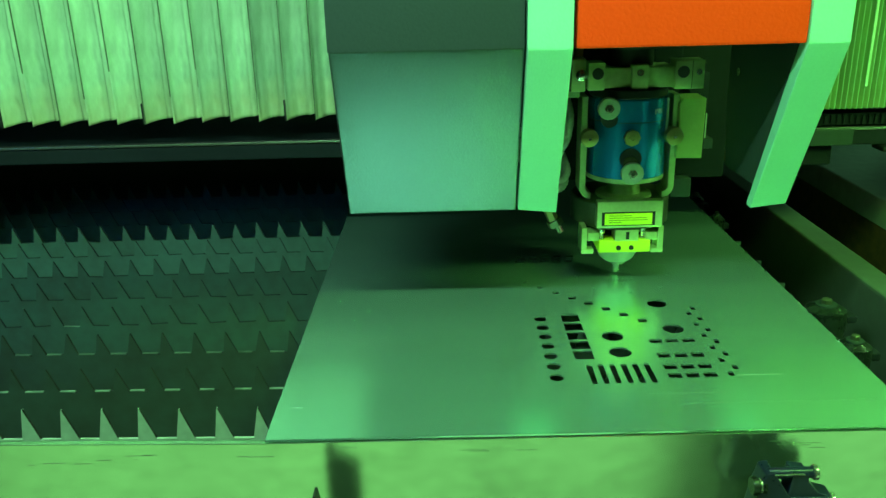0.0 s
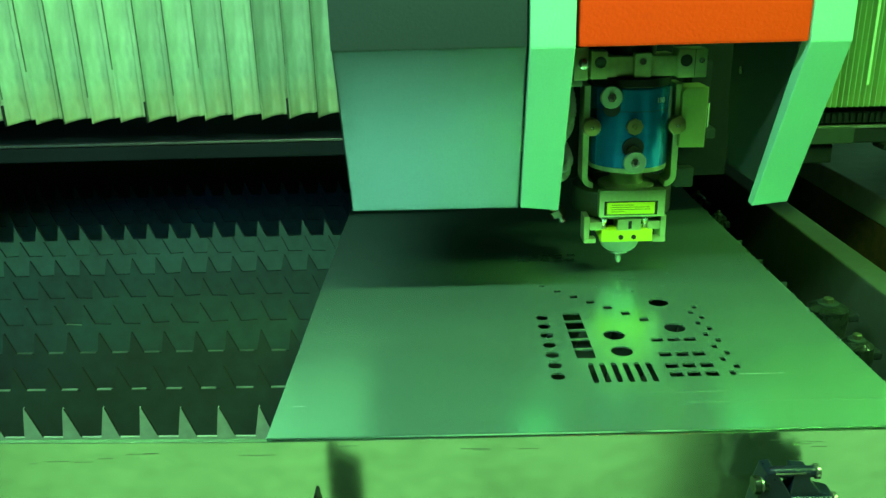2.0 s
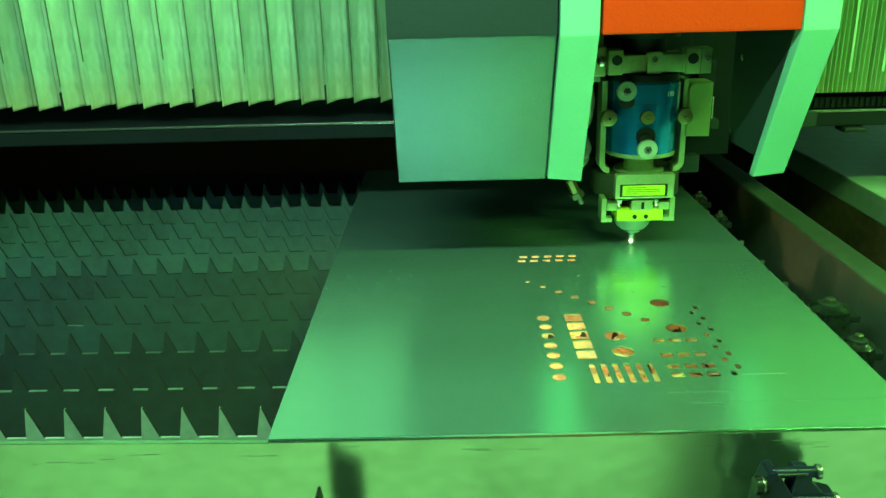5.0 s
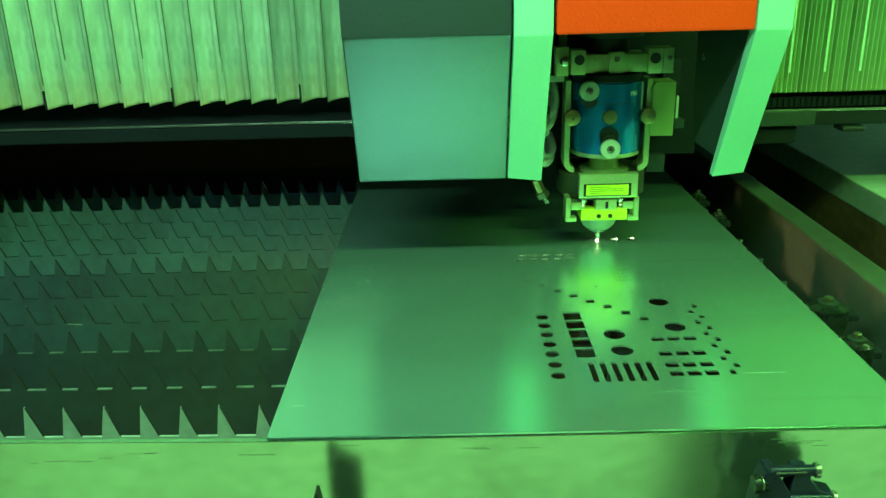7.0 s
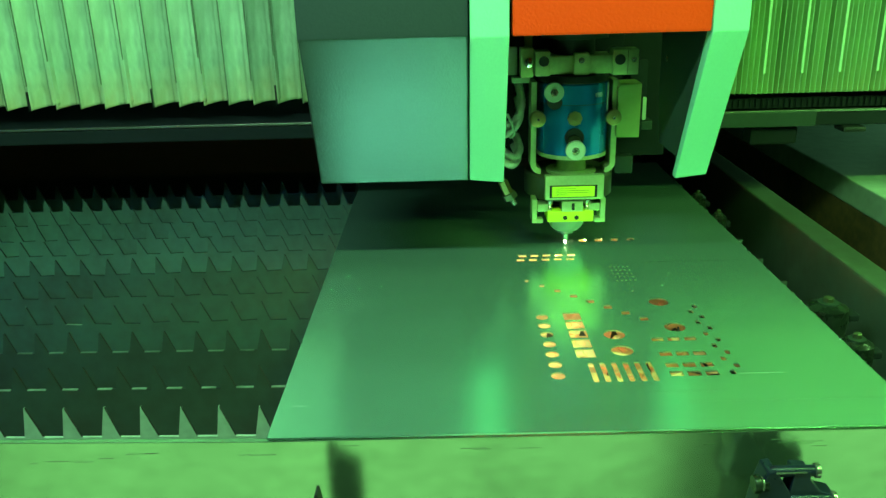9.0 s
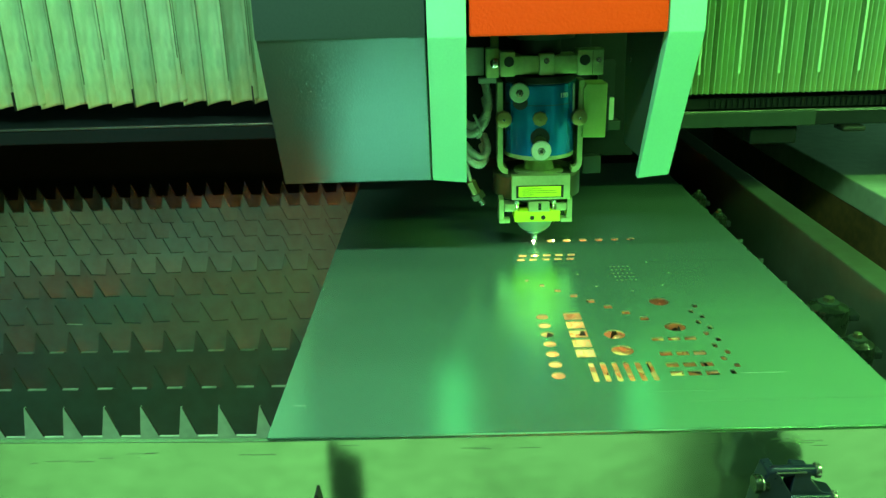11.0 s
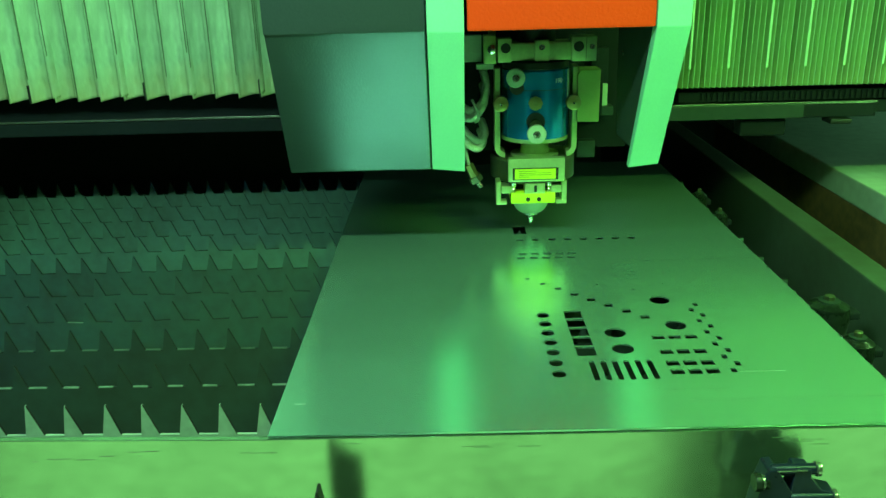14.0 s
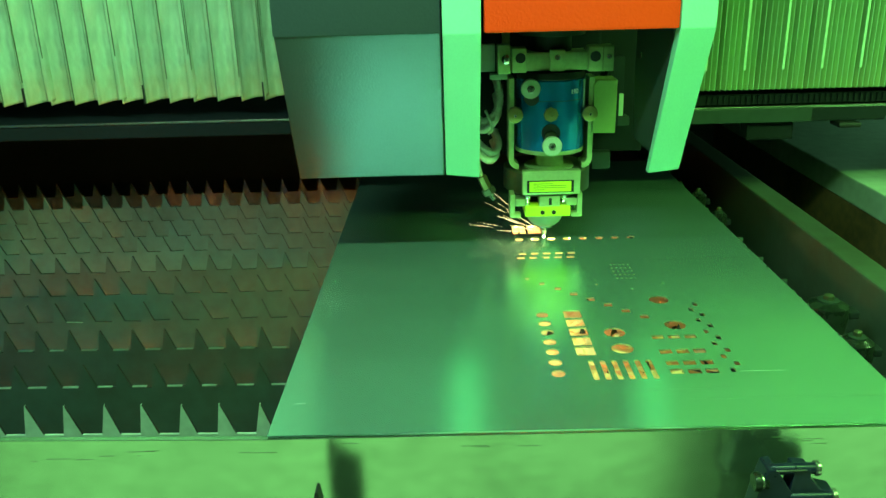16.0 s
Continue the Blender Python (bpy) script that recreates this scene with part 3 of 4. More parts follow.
def build_carriage():
    c = carriage
    # slate box, upper and lower panel with a fine bend between them
    part("side_box", prism([(-0.196, 1.42), (-0.196, 1.174), (-0.196, 1.1715), (-0.126, 1.0155), (0.045, 1.0155), (0.045, 1.42)], "yz", -0.281, -0.124, 0.0015), M_COVER, c, "slate powder coated box")
    part("upper_panel", prism([(-0.1985, 1.42), (-0.1985, 1.1716), (-0.1965, 1.1716), (-0.197, 1.42)], "yz", -0.281, -0.1245), M_COVER, c)
    def wing(x0, x1, name):
        out = [(-0.203, 1.42), (-0.203, 1.170), (-0.129, 1.0130), (-0.117, 1.0135), (-0.186, 1.170), (-0.186, 1.42)]
        b = prism(out, "yz", x0, x1, 0.0012)
        for v in b.verts:
            low = max(0.0, (1.17 - v.co.z) / 0.157)
            outer = (x1 - v.co.x) / (x1 - x0) if x0 < 0 else (v.co.x - x0) / (x1 - x0)
            v.co.z += 0.0036 * outer * low
            v.co.x -= 0.0036 * low if x0 > 0 else 0.0
        return part(name, b, M_MINT, c, "pale mint front strip")
    wing(-0.1225, -0.0865, "front_strip")
    wing(0.0985, 0.1315, "front_strip")
    # inner plates darkened in colour for the shade inside the carriage
    part("side_plate", prism([(-0.186, 1.42), (-0.186, 1.170), (-0.124, 1.0345), (-0.110, 1.0340), (-0.045, 1.0335), (-0.032, 1.092), (-0.030, 1.42)], "yz", 0.0975, 0.1000, 0.0005), M_INNER, c, "slate inner side plate with inside shade in its colour")
    part("side_plate", prism([(-0.186, 1.42), (-0.186, 1.170), (-0.118, 1.0140), (-0.045, 1.050), (-0.045, 1.42)], "yz", -0.1000, -0.0970, 0.0005), M_INNER, c, "slate inner side plate with inside shade in its colour")
    part("centre_panel", box(-0.0835, 0.0980, -0.201, -0.186, 1.1700, 1.42, 0.002), M_ORANGE, c, "orange hammered centre panel")
    # near-black sheet: the shade behind the head is put into its colour
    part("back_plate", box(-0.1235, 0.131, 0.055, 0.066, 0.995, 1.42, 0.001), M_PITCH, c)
    part("slide", box(-0.05, 0.07, 0.035, 0.054, 1.06, 1.42, 0.002), M_DARK, c)
    part("bolt", lathe([(0.004, 0), (0.004, 0.003), (0.001, 0.0032)], (0.0965, -0.06, 1.13), "x", 12), M_STEEL, c)


build_carriage()

# ---------- cutting head, built round the nozzle tip ----------
head = thing("cutting_head", "laser cutting head with blue barrel and yellow plates", "cutting head")
FLAME = []
SPARKS = []


def build_head():
    h = head
    def P(name, bm, mat, label="", smooth=True, parent=None):
        return part(name, bm, mat, parent or h, label, smooth)
    noz = P("nozzle", lathe([(0.0012, 0.0), (0.0028, 0.0), (0.0036, 0.0030), (0.0040, 0.0080), (0.0062, 0.0105), (0.0062, 0.0125), (0.0040, 0.0128)]), M_STEEL, "turned metal nozzle")
    P("nozzle_ring", lathe([(0.0100, 0.0120), (0.0112, 0.0126), (0.0112, 0.0150), (0.0100, 0.0158)]), M_STEEL, parent=noz)
    P("ceramic_cone", lathe([(0.0095, 0.0150), (0.0150, 0.0164), (0.0188, 0.0198), (0.0216, 0.0250), (0.0232, 0.0330), (0.0235, 0.0372), (0.0210, 0.0374)], segs=48), M_CERAMIC, "pale ceramic cone")
    P("lens_drawer", box(-0.0283, 0.0262, -0.044, -0.008, 0.0385, 0.0515, 0.0012), M_LABEL, "bright yellow drawer plate")
    for x in (-0.0075, 0.0060):
        s = P("screw", lathe([(0.0026, -0.0452), (0.0026, -0.0440)], (x, 0, 0.0440), "y", 14), M_BLACK)
    # side brackets with feet
    for s, x in ((-1, -0.0465), (1, 0.0405)):
        x0, x1 = sorted((x, x - s * 0.006))
        br = P("bracket", box(x0, x1, -0.041, -0.018, 0.0375, 0.0660, 0.001), M_ALU, "pale machined bracket")
        f0, f1 = sorted((x, x - s * 0.013))
        P("bracket_foot", box(f0, f1, -0.042, -0.030, 0.0370, 0.0420, 0.0008), M_ALU, parent=br)
        g0, g1 = sorted((x - s * 0.0065, x - s * 0.019))
        P("clamp", box(g0, g1, -0.041, -0.020, 0.0510, 0.0600, 0.001), M_ALU, "pale clamp block")
        P("spring_bolt", lathe([(0.0030, 0.049), (0.0030, 0.0535), (0.0022, 0.054), (0.0030, 0.0555), (0.0022, 0.057), (0.0030, 0.0585), (0.0040, 0.060), (0.0040, 0.064)], (x - s * 0.0215, -0.036, 0), "z", 14), M_STEEL)
    P("latch", box(-0.0115, 0.0135, -0.0435, -0.020, 0.0502, 0.0635, 0.001), M_ALU, "pale latch block")
    P("latch_slot", box(0.0000, 0.0035, -0.0440, -0.042, 0.0530, 0.0615, 0.0004), M_BLACK)
    P("lower_body", box(-0.0325, 0.0300, -0.024, 0.030, 0.0502, 0.0660, 0.001), M_DARK)
    blk = P("lens_block", box(-0.0320, 0.0368, -0.046, -0.034, 0.0668, 0.0955, 0.0012), M_ALU, "machined aluminium lens block")
    P("label", box(-0.0268, 0.0290, -0.0466, -0.0455, 0.0692, 0.0842, 0.0003), M_BLACK, "dark label border", parent=blk)
    P("label_face", box(-0.0240, 0.0258, -0.0472, -0.0464, 0.0704, 0.0830, 0.0002), M_LABEL, "yellow warning label with small lines of print", parent=blk)
    for k, (a, b) in enumerate(((-0.0195, 0.004), (-0.0195, 0.020), (-0.0195, 0.021), (-0.0195, -0.006))):
        P("print_line", box(a, b, -0.0475, -0.0471, 0.0802 - k * 0.0024, 0.0807 - k * 0.0024, 0), M_INK, parent=blk)
    P("wide_body", lathe([(0.0500, 0.0610), (0.0533, 0.0630), (0.0533, 0.0885), (0.0515, 0.0905), (0.030, 0.0908)], (0.0027, 0.012, 0), "z", 56), M_DULL, "dull turned body ring")
    P("neck", lathe([(0.030, 0.0906), (0.030, 0.0935), (0.0185, 0.0945), (0.0175, 0.1010), (0.0175, 0.1085), (0.0300, 0.1095), (0.0300, 0.1140)], (0.0043, 0, 0), "z", 40), M_ALU, "turned metal neck")
    BX, BR = 0.0043, 0.0410
    barrel = P("barrel", lathe([(0.0385, 0.1140), (BR, 0.1150), (BR, 0.1985), (0.0395, 0.2000)], (BX, 0, 0), "z", 72), M_BLUE, "blue anodised focusing barrel")
    P("barrel_ring", lathe([(0.0390, 0.1120), (0.0414, 0.1128), (0.0414, 0.1172), (0.0400, 0.1176)], (BX, 0, 0), "z", 72), M_ALU, parent=barrel)
    P("barrel_cap", lathe([(0.0400, 0.2000), (0.0408, 0.2012), (0.0400, 0.2080), (0.024, 0.2100), (0.024, 0.43)], (BX, 0, 0), "z", 48), M_BLACK, "black barrel top", parent=barrel)
    P("barrel_groove", lathe([(0.0408, 0.1760), (0.0412, 0.1761), (0.0412, 0.1767), (0.0408, 0.1768)], (BX, 0, 0), "z", 72), M_BLACK, parent=barrel)
    # cooling fittings on the front
    for (x, z, r, mat, lab) in ((-0.0230, 0.1916, 0.0113, M_CERAMIC, "white round fitting"), (-0.0003, 0.1630, 0.0086, M_BRASS, "brass fitting"), (0.0016, 0.1262, 0.0116, M_CERAMIC, "white round fitting")):
        y = -math.sqrt(max(0.0, BR ** 2 - (x - BX) ** 2))
        f = P("fitting", lathe([(r * 0.62, y + 0.006), (r * 0.62, y - 0.005), (r * 0.97, y - 0.0055), (r, y - 0.0062), (r, y - 0.0095), (r * 0.94, y - 0.0105), (r * 0.45, y - 0.0107)], (x, 0, z), "y", 32 if mat is M_CERAMIC else 8), mat, lab)
        P("fitting_core", lathe([(r * 0.42, y - 0.0100), (r * 0.42, y - 0.0122), (r * 0.24, y - 0.0124), (r * 0.20, y - 0.0112)], (x, 0, z), "y", 6), M_STEEL if mat is M_CERAMIC else M_BRASS, parent=f)
        if mat is M_CERAMIC:
            P("core_hole", lathe([(r * 0.16, y - 0.0126), (r * 0.16, y - 0.0122)], (x, 0, z), "y", 10), M_BLACK, parent=f)
    P("scale_slot", lathe([(0.0110, -0.0425), (0.0110, -0.0385)], (0.0010, 0, 0.1395), "y", 28), M_BLACK)
    P("slot_stub", lathe([(0.0075, -0.0450), (0.0068, -0.0460), (0.0075, -0.0400)], (0.0006, 0, 0.1355), "y", 20), M_DULL, "dull stub in the slot")
    P("scale_slot", lathe([(0.0085, -0.0375), (0.0085, -0.0310)], (-0.0215, 0, 0.1800), "y", 24), M_BLACK)
    P("index_pin", box(0.0405, 0.0425, -0.022, -0.016, 0.1600, 0.1980, 0.0006), M_CERAMIC, "pale index strip")
    # fork that carries the lower body: straight arms with a round bend at the foot
    for s, x in ((-1, -0.0465), (1, 0.0548)):
        th, r0 = 0.0066, 0.0125
        cx, cz = x - s * r0, 0.1032
        arc_out = [(cx + s * r0 * math.cos(radians(a)), cz - r0 * math.sin(radians(a))) for a in range(0, 91, 15)]
        arc_in = [(cx + s * (r0 - th) * math.cos(radians(a)), cz - (r0 - th) * math.sin(radians(a))) for a in range(90, -1, -15)]
        out = [(x, 0.2005)] + arc_out + arc_in + [(x - s * th, 0.2005)]
        arm = P("fork_arm", prism(out, "xz", -0.016, 0.012, 0.0008), M_ALU, "bright machined fork arm", smooth=False)
        kx = -0.0400 if s < 0 else 0.0475
        P("fork_knob", lathe([(0.0050, -0.034), (0.0088, -0.033), (0.0094, -0.031), (0.0094, -0.024), (0.0075, -0.0225), (0.0075, -0.015)], (kx, 0, 0.1598), "y", 18), M_BRASS, "round brass knob", parent=arm)
        P("knob_pin", lathe([(0.0016, -0.0352), (0.0016, -0.0335)], (kx, 0, 0.1598), "y", 10), M_STEEL, parent=arm)
    # clamp bar over the barrel
    bar = P("clamp_bar", box(-0.0280, 0.0440, -0.028, 0.010, 0.2100, 0.2306, 0.0015), M_ALU, "machined clamp bar")
    for x0, x1, z0, z1, hx, hr in ((-0.0440, -0.0274, 0.2092, 0.2368, -0.0345, 0.0058), (-0.0002, 0.0168, 0.2095, 0.2338, 0.0080, 0.0034), (0.0434, 0.0724, 0.2087, 0.2370, 0.0512, 0.0060)):
        P("clamp_lug", box(x0, x1, -0.034, -0.010, z0, z1, 0.0012), M_ALU, parent=bar)
        P("lug_bolt", lathe([(hr, -0.0346), (hr, -0.0338)], (hx, 0, 0.2258), "y", 20), M_BLACK if hr > 0.005 else M_STEEL, parent=bar)
    P("lug_bolt", lathe([(0.0028, -0.0350), (0.0034, -0.0338)], (0.0668, 0, 0.2254), "y", 12), M_STEEL, parent=bar)
    P("lug_seam", box(0.0598, 0.0602, -0.0345, -0.030, 0.2095, 0.2365, 0), M_BLACK, parent=bar)
    P("hinge_lug", box(-0.0600, -0.0450, -0.026, -0.006, 0.2070, 0.2400, 0.0015), M_ALU, "machined hinge lug")
    P("hinge_pin", lathe([(0.0030, -0.0300), (0.0056, -0.0285), (0.0056, -0.0255)], (-0.0500, 0, 0.2240), "y", 18), M_STEEL)
    P("post", box(-0.0530, -0.0440, 0.000, 0.010, 0.2300, 0.30, 0.001), M_ALU)
    P("top_flange", lathe([(0.030, 0.2480), (0.0385, 0.2490), (0.0385, 0.2545), (0.030, 0.2555)], (0.005, 0, 0), "z", 48), M_FLANGE, "dull steel flange disc")
    P("sensor_box", prism([(0.0570, 0.1970), (0.0530, 0.1915), (0.0530, 0.1345), (0.0800, 0.1340), (0.0805, 0.1970)], "xz", -0.022, 0.012, 0.0012), M_SENSOR, "yellow green sensor box", smooth=False)
    P("sensor_plate", box(0.0812, 0.0870, -0.004, 0.022, 0.1380, 0.1880, 0.001), M_DARK)
    P("sensor_foot", box(0.0880, 0.1000, 0.032, 0.042, 0.1440, 0.1710, 0.0006), M_CERAMIC, "white connector")
    P("sensor_bracket", box(0.0790, 0.1000, 0.034, 0.050, 0.1720, 0.2160, 0.001), M_DARK, "dark bracket plate")
    P("sensor_tray", box(0.0800, 0.1080, 0.030, 0.052, 0.1320, 0.1430, 0.001), M_INNER, "dark tray")
    P("sensor_plug", box(0.0610, 0.0840, 0.018, 0.034, 0.0800, 0.1020, 0.002), M_INNER, "dark cable plug")
    P("stub_arm", box(-0.0680, -0.0470, -0.006, 0.004, 0.1980, 0.2045, 0.001), M_CERAMIC, "white hose arm")
    # hoses at the side
    P("hose", tube([(-0.112, 0.012, 0.162), (-0.089, 0.004, 0.153), (-0.0753, -0.004, 0.1476), (-0.0624, -0.004, 0.1560), (-0.0560, 0.004, 0.1740), (-0.0600, 0.018, 0.200)], 0.0050, 10, None, 0.06), M_BRAID, "braided steel hose")
    P("hose", tube([(-0.112, 0.010, 0.150), (-0.0896, 0.000, 0.1437), (-0.0769, -0.010, 0.1391), (-0.0654, -0.010, 0.1470), (-0.0580, 0.000, 0.1600), (-0.0600, 0.016, 0.178)], 0.0046, 10, None, 0.06), M_BRAID, "braided steel hose")
    P("hose", tube([(-0.112, 0.010, 0.146), (-0.0900, 0.000, 0.1293), (-0.0774, -0.006, 0.1165), (-0.0650, -0.004, 0.1095), (-0.0578, 0.006, 0.1175), (-0.0620, 0.020, 0.132)], 0.0050, 10, None, 0.06), M_BRAID, "braided steel hose")
    P("hose", tube([(-0.112, 0.006, 0.136), (-0.0902, -0.006, 0.1207), (-0.0791, -0.012, 0.1075), (-0.0680, -0.010, 0.1015), (-0.0600, 0.002, 0.1080), (-0.0640, 0.018, 0.120)], 0.0046, 10, None, 0.06), M_BRAID, "braided steel hose")
    P("hose_tie", tube([(-0.074, -0.011, 0.163), (-0.069, -0.016, 0.152), (-0.066, -0.016, 0.141), (-0.070, -0.006, 0.134)], 0.0016, 8), M_CERAMIC, "pale cable tie")
    P("hose", tube([(-0.0860, -0.002, 0.118), (-0.0832, -0.004, 0.1040), (-0.0816, -0.004, 0.0910), (-0.0785, -0.004, 0.0785)], 0.0024, 8, None, 0.18), M_BRAID, "thin ribbed hose")
    con = P("connector", tube([(-0.0790, -0.004, 0.0800), (-0.0750, -0.004, 0.0710), (-0.0715, -0.004, 0.0635)], 0.0062, 6), M_BRASS, "brass hose connector")
    P("connector_nut", tube([(-0.0720, -0.004, 0.0645), (-0.0700, -0.004, 0.0610), (-0.0684, -0.004, 0.0580)], 0.0090, 6), M_DULL, parent=con)
    P("connector_tip", tube([(-0.0690, -0.004, 0.0590), (-0.0660, -0.004, 0.0540), (-0.0635, -0.004, 0.0500)], 0.0034, 10), M_STEEL, parent=con)
    P("hinge_plate", box(-0.0900, -0.0610, 0.006, 0.016, 0.2060, 0.2380, 0.001), M_CERAMIC, "pale carrier plate")
    # engraved scale value
    tc = bpy.data.curves.new("scale_value", "FONT")
    tc.body, tc.size, tc.extrude, tc.align_x = "190", 0.0078, 0.0002, "CENTER"
    tmp = new("tmp", tc)
    me = bpy.data.meshes.new_from_object(tmp.evaluated_get(bpy.context.evaluated_depsgraph_get()))
    bpy.data.objects.remove(tmp)
    me.materials.clear()
    me.materials.append(M_WHITE)
    tx = new("scale_value", me)
    tx.parent = h
    tx.matrix_basis = pose(BX + 0.0412 * math.sin(radians(36)), -0.0412 * math.cos(radians(36)), 0.1840, 90, 0, 36)
    tagged(tx, "small white scale number")
    # molten steel under the cut; drawn up inside the nozzle while the beam is off
    fl = P("melt_jet", lathe([(0.0006, 0.0), (0.0016, -0.006), (0.0034, -0.020), (0.0016, -0.031), (0.0004, -0.034)], (0, 0, 0), "z", 12), M_FLAME, "glowing jet of molten steel")
    FLAME.append(fl)
    st = thing("spark_stream", "glowing stream of molten sparks under the sheet", "sparks")
    part("stream_core", tube([(0.02, 0.03, 0.012), (-0.06, -0.08, 0.004), (-0.13, -0.16, 0.0), (-0.20, -0.24, -0.004)], 0.0040, 8), M_STREAM, st)
    FLAME.append(st)
    # glowing flakes fill the bed under the sheet, for the tray lit while cutting
    rnd = random.Random(11)
    b = bmesh.new()
    for n in range(5200):
        x, y = rnd.gauss(-0.008, 0.056), rnd.uniform(-0.26, 0.24)
        if abs(x) > 0.17:
            continue
        z, a, l, w = rnd.uniform(-0.013, 0.013), rnd.uniform(0, math.pi), rnd.uniform(0.009, 0.018), rnd.uniform(0.003, 0.008)
        u = Vector((math.cos(a), math.sin(a), rnd.uniform(-0.5, 0.5))) * l
        v = Vector((-math.sin(a), math.cos(a), rnd.uniform(-0.8, 0.8))) * w
        c = Vector((x, y, z))
        up = Vector((0, 0, w * 0.6))
        ring = [b.verts.new(c + q) for q in (u, v, -u, -v)]
        top, bot = b.verts.new(c + up), b.verts.new(c - up)
        for i in range(4):
            b.faces.new((ring[i], ring[(i + 1) % 4], top))
            b.faces.new((ring[(i + 1) % 4], ring[i], bot))
    cl = part("bed_glow_layer", b, M_BED_GLOW)
    tagged(cl, "loose glowing orange flakes standing in for the lit tray", "sparks", kind="stuff")
    FLAME.append(cl)
    # embers that fly down between the bare slats
    b = bmesh.new()
    for n in range(420):
        c = Vector((-0.62 * rnd.random() ** 1.3, rnd.uniform(0.09, 0.78), rnd.uniform(-0.03, 0.012)))
        l, w = rnd.uniform(0.002, 0.006), rnd.uniform(0.0006, 0.0012)
        ends = [b.verts.new(c + Vector((l, 0, -l * 0.3))), b.verts.new(c - Vector((l, 0, -l * 0.3)))]
        ring = [b.verts.new(c + Vector((0, w * math.cos(a), w * math.sin(a)))) for a in (0, 2.1, 4.2)]
        for i in range(3):
            b.faces.new((ring[i], ring[(i + 1) % 3], ends[0]))
            b.faces.new((ring[(i + 1) % 3], ring[i], ends[1]))
    em = part("flying_embers", b, M_EMBER)
    tagged(em, "scattered red glowing embers between the slats", "sparks", kind="stuff")
    FLAME.append(em)
    for k in range(36):
        sp = P("spark", lathe([(0.00004, -0.017), (0.00013, 0.006), (0.00004, 0.015)], (0, 0, 0), "x", 5), M_SPARK, "glowing flying spark")
        SPARKS.append(sp)


build_head()


# ---------- small fittings on the frame ----------
def build_edge_rollers():
    for x, y, s in ((0.517, 0.2340, 1.25), (0.5060, 0.1500, 0.95), (0.5040, 0.6400, 0.75), (0.503, 0.5409, 0.7)):
        t = thing("roller_clamp", "oily dark round clamp with a central bolt", "clamp", "clamps along the sheet edge", at=(x + 0.012, y, 0.850))
        part("cap", lathe([(0.015 * s, 0), (0.017 * s, 0.030), (0.016 * s, 0.042), (0.010 * s, 0.046)], (0, 0, 0), "z", 24), M_CLAMP, t, smooth=True)
        part("washer", lathe([(0.0085 * s, 0.046), (0.0085 * s, 0.0475), (0.006 * s, 0.048)], (0, 0, 0), "z", 20), M_FLANGE, t, "oily steel washer", True)
        part("bolt", lathe([(0.0045 * s, 0.048), (0.0045 * s, 0.052), (0.003 * s, 0.053)], (0, 0, 0), "z", 6), M_DULL, t, "oily bolt head")
        part("ear", box(-0.024 * s, 0.024 * s, -0.007 * s, 0.007 * s, 0.028, 0.036, 0.002), M_DARK, t)
        part("stem", lathe([(0.008 * s, -0.14), (0.008 * s, 0.0)], (0, 0, 0), "z", 12), M_DARK, t)


build_edge_rollers()


BRACKET_AT = (0.3898, -0.030, 0.8745)


def build_front_bracket():
    t = thing("sensor_bracket", "blue black clamp bracket before the pallet front bar", "bracket", at=BRACKET_AT)
    t.scale.x = 0.94
    part("left_arm", prism([(-0.025, 0.0115), (-0.0185, 0.0125), (-0.0020, -0.012), (0.004, -0.030), (-0.034, -0.030), (-0.0290, -0.002)], "xz", -0.008, 0.010, 0.0012), M_BRACKET, t)
    part("right_arm", prism([(-0.004, 0.0125), (0.0085, 0.0110), (0.0085, 0.0040), (0.0175, -0.006), (0.0290, -0.0090), (0.0290, -0.030), (0.001, -0.030), (-0.006, -0.006)], "xz", -0.007, 0.008, 0.0012), M_BRACKET, t)
    part("upper_shaft", lathe([(0.0036, -0.0215), (0.0042, -0.0205), (0.0042, 0.0122)], (0, -0.002, 0.0090), "x", 18), M_BRACKET, t, smooth=True)
    part("lower_shaft", lathe([(0.0036, -0.0060), (0.0042, -0.0050), (0.0042, 0.0262)], (0, -0.006, -0.0125), "x", 18), M_BRACKET, t, smooth=True)
    for x, y, z in ((0.0124, -0.002, 0.0090), (0.0264, -0.006, -0.0125)):
        part("end_cap", lathe([(0.0046, x), (0.0056, x + 0.0008), (0.0056, x + 0.0036), (0.0030, x + 0.0044)], (0, y, z), "x", 18), M_STEEL, t, "bright end cap", True)
    part("knob", lathe([(0.0064, -0.034), (0.0070, -0.0325), (0.0070, -0.0295), (0.0048, -0.0290), (0.0048, -0.0265), (0.0058, -0.0260), (0.0058, -0.0235)], (0, -0.004, 0.0000), "x", 20), M_CLAMP, t, "oily black knob", True)
    part("knob_ring", lathe([(0.0052, -0.0290), (0.0060, -0.0285), (0.0060, -0.0270), (0.0052, -0.0265)], (0, -0.004, 0.0), "x", 20), M_STEEL, t, "bright ring", True)
    # thin bright tubes stand in for the highlights along both shafts
    part("shaft_glint", tube([(-0.019, -0.0075, 0.0110), (-0.008, -0.0078, 0.0112), (0.004, -0.0075, 0.0112)], 0.0007, 8), M_STEEL, t, "highlight line modelled along the shaft")
    part("shaft_glint", tube([(-0.003, -0.0120, -0.0105), (0.010, -0.0122, -0.0104), (0.020, -0.0120, -0.0104)], 0.0007, 8), M_STEEL, t, "highlight line modelled along the shaft")
    part("mount", box(-0.020, 0.014, -0.020, -0.004, -BRACKET_AT[2], -0.022, 0.002), M_DARK, t, "dark mounting plate")


build_front_bracket()


